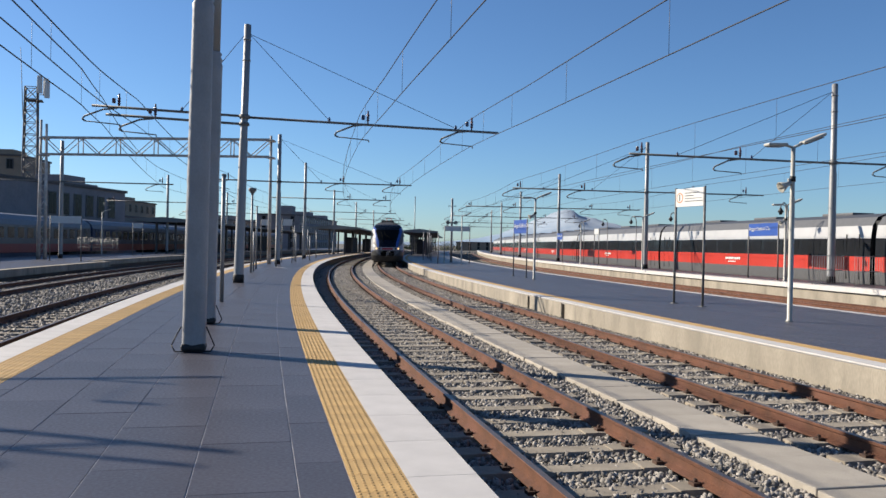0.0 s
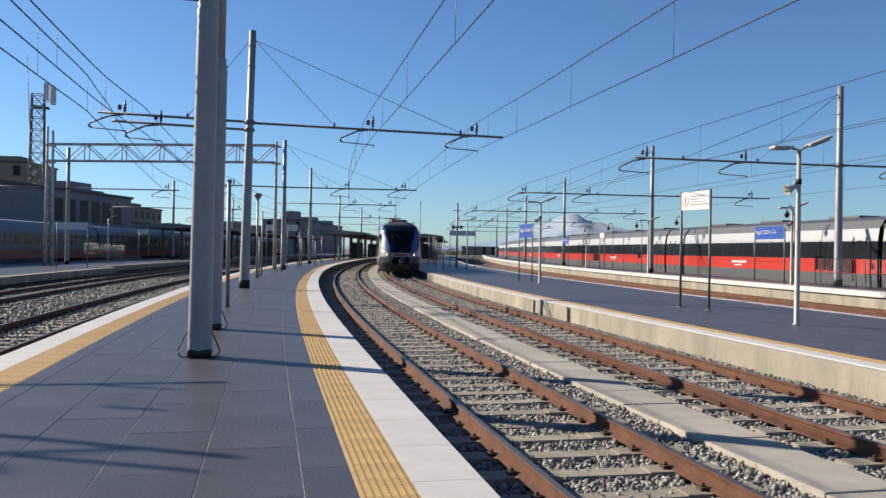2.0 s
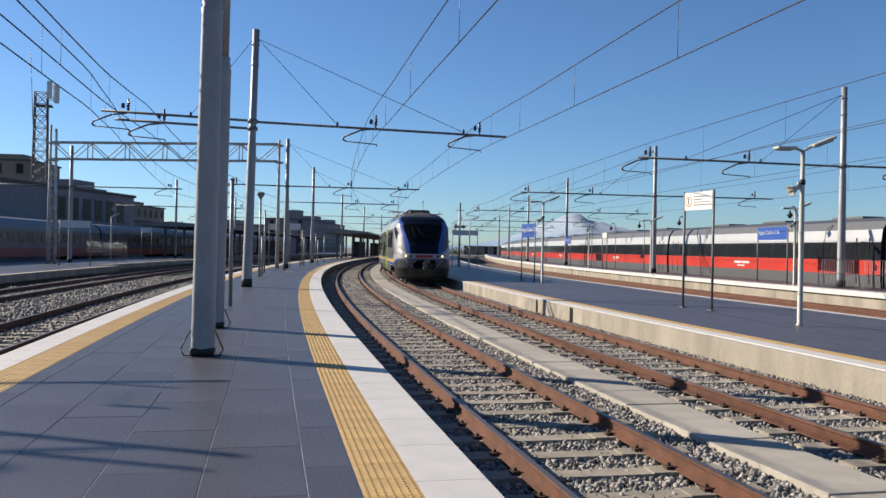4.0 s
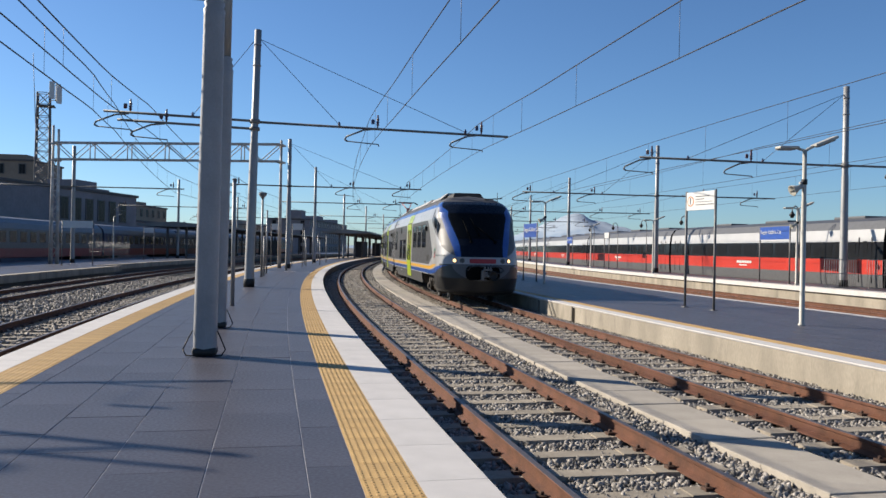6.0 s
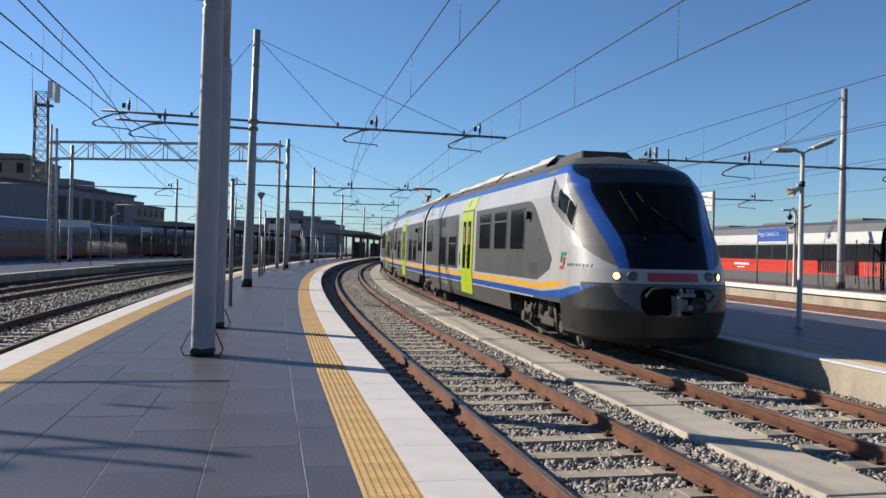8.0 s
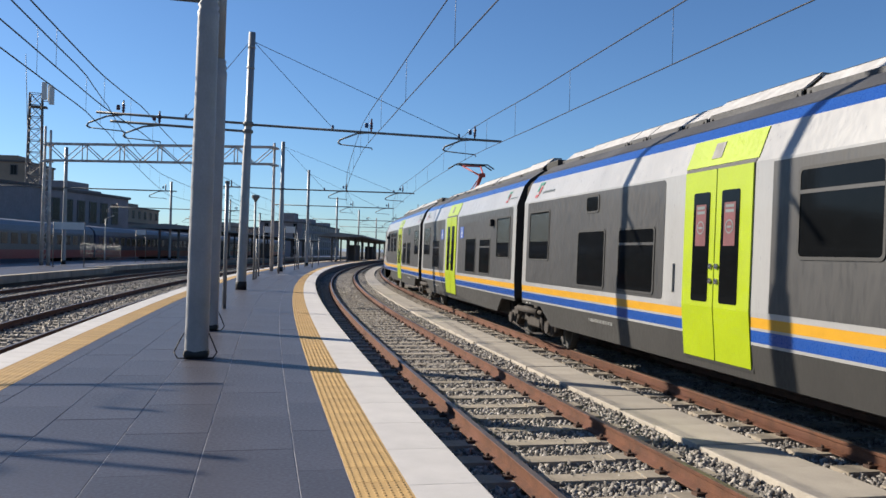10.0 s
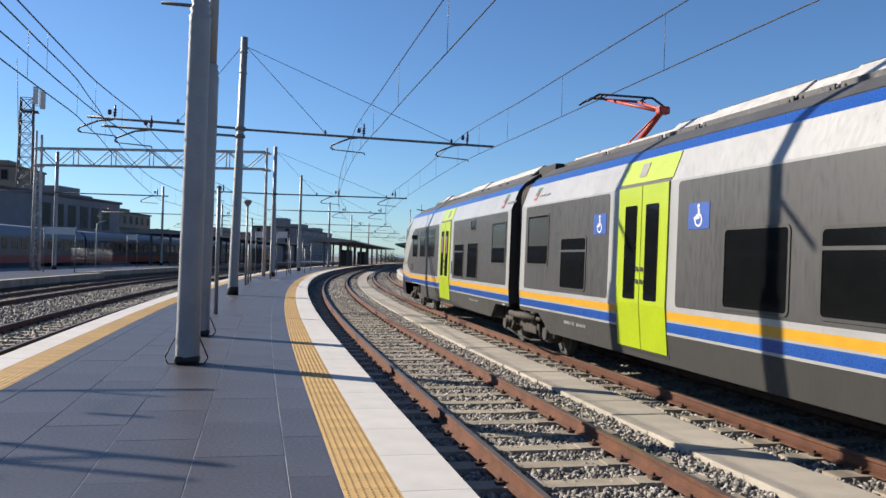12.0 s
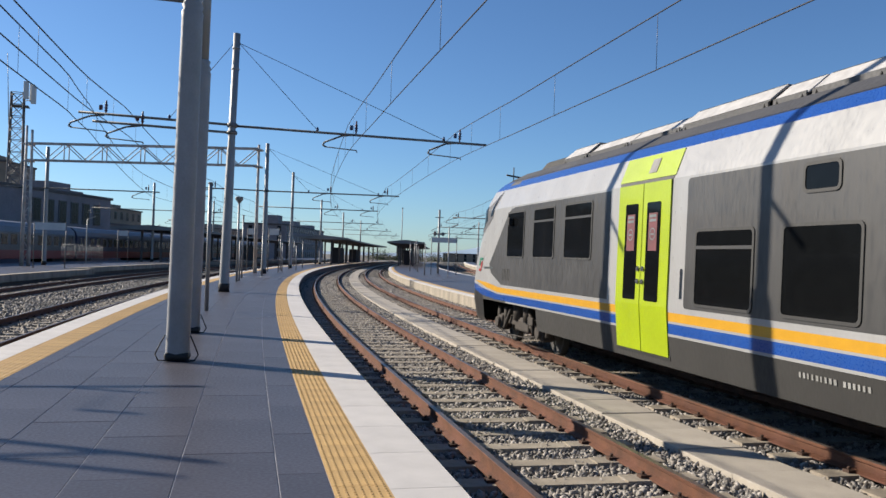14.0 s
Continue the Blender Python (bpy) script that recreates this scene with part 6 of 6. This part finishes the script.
for j in range(ny + 1):
    row = []
    for i in range(nx + 1):
        x = -900 + 3300 * i / nx
        k = j / ny
        peak = 165 * math.exp(-(abs(x - 650) / 300) ** 1.5) + 55 * math.exp(-((x - 1150) / 500) ** 2) + 85 * math.exp(-((x - 2000) / 420) ** 2) + 18
        r = noise.fractal(Vector((x * 0.012, k * 3, 0.3)), 0.9, 2.1, 6)
        row.append(bm.verts.new((x, 3300 + 900 * k, -5 + peak * min(1.0, k * 1.02) * (1 + 0.10 * r))))
    gridv.append(row)
for a, b in zip(gridv, gridv[1:]):
    for i in range(nx):
        bm.faces.new((a[i], a[i + 1], b[i + 1], b[i])).smooth = True
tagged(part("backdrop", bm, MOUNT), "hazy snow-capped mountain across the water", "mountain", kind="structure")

# shrubs at the end of the tracks and weeds by the far track
LEAF = material("dull green leaves", (0.049, 0.07, 0.024), 0.7, vary=0.3, scale=3, island=0.35)


def shrub(name, m, w, d, h, n, label, size=0.25):
    t = thing(name, m, label, "plant", kind="stuff")
    rng = random.Random(int(m.translation.x * 13 + m.translation.y))
    bm = bmesh.new()
    for _ in range(n):
        x, y, z = rng.gauss(0, w / 3), rng.gauss(0, d / 3), abs(rng.gauss(0, h / 2.2))
        q = Euler((rng.uniform(0, 6), rng.uniform(0, 6), rng.uniform(0, 6))).to_matrix()
        k = size * rng.uniform(0.5, 1.3)
        vs = [bm.verts.new(Vector((x, y, z)) + q @ Vector(p) * k) for p in ((-0.5, 0, 0), (0, -0.3, 0.08), (0.5, 0, 0), (0, 0.3, 0.08))]
        bm.faces.new(vs)
    part("leaves", bm, LEAF, t)


for s, o, w, h in ((392, -24, 9, 5), (385, -19, 7, 4), (400, -6, 10, 5), (388, -13, 5, 2.2), (375, 6, 9, 4)):
    shrub("shrub", stand(s, o, -0.7), w, 5, h, 1100, "dull green shrubs beyond the tracks", 0.5)
for s, o in ((24.5, 14.3), (25.2, 14.5), (47, 14.0), (60, 14.2)):
    shrub("weed", stand(s, o, BED), 0.9, 0.9, 0.35, 120, "low green weeds in the ballast", 0.12)


# ---- loose ballast stones between and beside the near tracks ----
def stones(name, o0, o1, s0, s1, per, size, lift, skip, label, seed):
    rng = np.random.default_rng(seed)
    n = int((o1 - o0) * (s1 - s0) * per)
    s = s0 + (s1 - s0) * rng.random(n)
    o = o0 + (o1 - o0) * rng.random(n)
    keep = np.ones(n, bool)
    for a, b in skip:
        keep &= ~((o > a) & (o < b))
    s, o = s[keep], o[keep]
    n = len(s)
    h = np.interp(s, LINE_S, LINE_H)
    cx = np.interp(s, LINE_S, LINE_X) + o * np.cos(h)
    cy = np.interp(s, LINE_S, LINE_Y) - o * np.sin(h)
    cz = BED + lift * rng.random(n) ** 1.15
    base = np.array([(1, 0, 0), (-1, 0, 0), (0, 1, 0), (0, -1, 0), (0, 0, 1), (0, 0, -1)], float)
    faces = np.array([(0, 2, 4), (2, 1, 4), (1, 3, 4), (3, 0, 4), (2, 0, 5), (1, 2, 5), (3, 1, 5), (0, 3, 5)])
    v = base[None] * rng.uniform(0.55, 1.15, (n, 6, 1)) + rng.uniform(-0.25, 0.25, (n, 6, 3))
    v *= (size * rng.uniform(0.6, 1.3, (n, 1, 1))) * np.array([1.15, 0.95, 0.75])
    q = rng.normal(size=(n, 4))
    q /= np.linalg.norm(q, axis=1, keepdims=True)
    w, x, y, z = q.T
    R = np.stack([np.stack([1 - 2 * (y * y + z * z), 2 * (x * y - z * w), 2 * (x * z + y * w)], -1),
                  np.stack([2 * (x * y + z * w), 1 - 2 * (x * x + z * z), 2 * (y * z - x * w)], -1),
                  np.stack([2 * (x * z - y * w), 2 * (y * z + x * w), 1 - 2 * (x * x + y * y)], -1)], 1)
    v = np.einsum("nij,nkj->nki", R, v) + np.stack([cx, cy, cz], -1)[:, None]
    f = faces[None] + 6 * np.arange(n)[:, None, None]
    me = bpy.data.meshes.new(name)
    me.vertices.add(6 * n)
    me.vertices.foreach_set("co", v.astype(np.float32).ravel())
    me.loops.add(24 * n)
    me.loops.foreach_set("vertex_index", f.astype(np.int32).ravel())
    me.polygons.add(8 * n)
    me.polygons.foreach_set("loop_start", np.arange(0, 24 * n, 3, dtype=np.int32))
    me.polygons.foreach_set("loop_total", np.full(8 * n, 3, np.int32))
    me.update(calc_edges=True)
    me.validate()
    me.materials.append(STONE)
    tagged(new(name, me), label, "ballast", kind="stuff")


RAILS = [(-0.80, -0.70), (0.70, 0.80), (TRACK_B - 0.80, TRACK_B - 0.70), (TRACK_B + 0.70, TRACK_B + 0.80), (1.61, 2.35)]
stones("ballast_stones", -1.62, 5.45, -4, 14, 1150, 0.040, 0.055, RAILS, "grey and brown broken ballast stones", 3)
stones("ballast_stones", -1.62, 5.45, 14, 34, 620, 0.047, 0.050, RAILS, "grey and brown broken ballast stones", 4)
stones("ballast_stones", -1.62, 5.45, 34, 66, 230, 0.066, 0.05, RAILS, "grey and brown broken ballast stones", 5)
stones("ballast_stones", -1.62, 5.45, -26, -4, 150, 0.070, 0.05, RAILS, "grey and brown broken ballast stones", 7)
stones("ballast_stones", -15.0, -6.75, 8, 45, 70, 0.065, 0.08, [(TRACK_D - 0.82, TRACK_D - 0.68), (TRACK_D + 0.68, TRACK_D + 0.82)], "dull dark ballast stones of the sidings", 6)


# ---- what moves: three cars on the curve, and their wheels ----
def motions():
    for c, y0, y1, overhang in CARS:
        walk(c, [(0.5 * i, car_pose(0.5 * i, y0, y1, overhang)) for i in range(29)])
    for w, d, c in WHEELSETS:
        back = 1 if c.matrix_basis.to_3x3().col[1].y > 0 else -1
        rows = []
        for i in range(211):
            t = i * 14.0 / 210
            rolled = (train_s(0) - train_s(t)) / 0.42 * back
            rows.append((t, Matrix.Translation((0, d, 0.42)) @ Matrix.Rotation(rolled, 4, "X")))
        walk(w, rows)


motions()
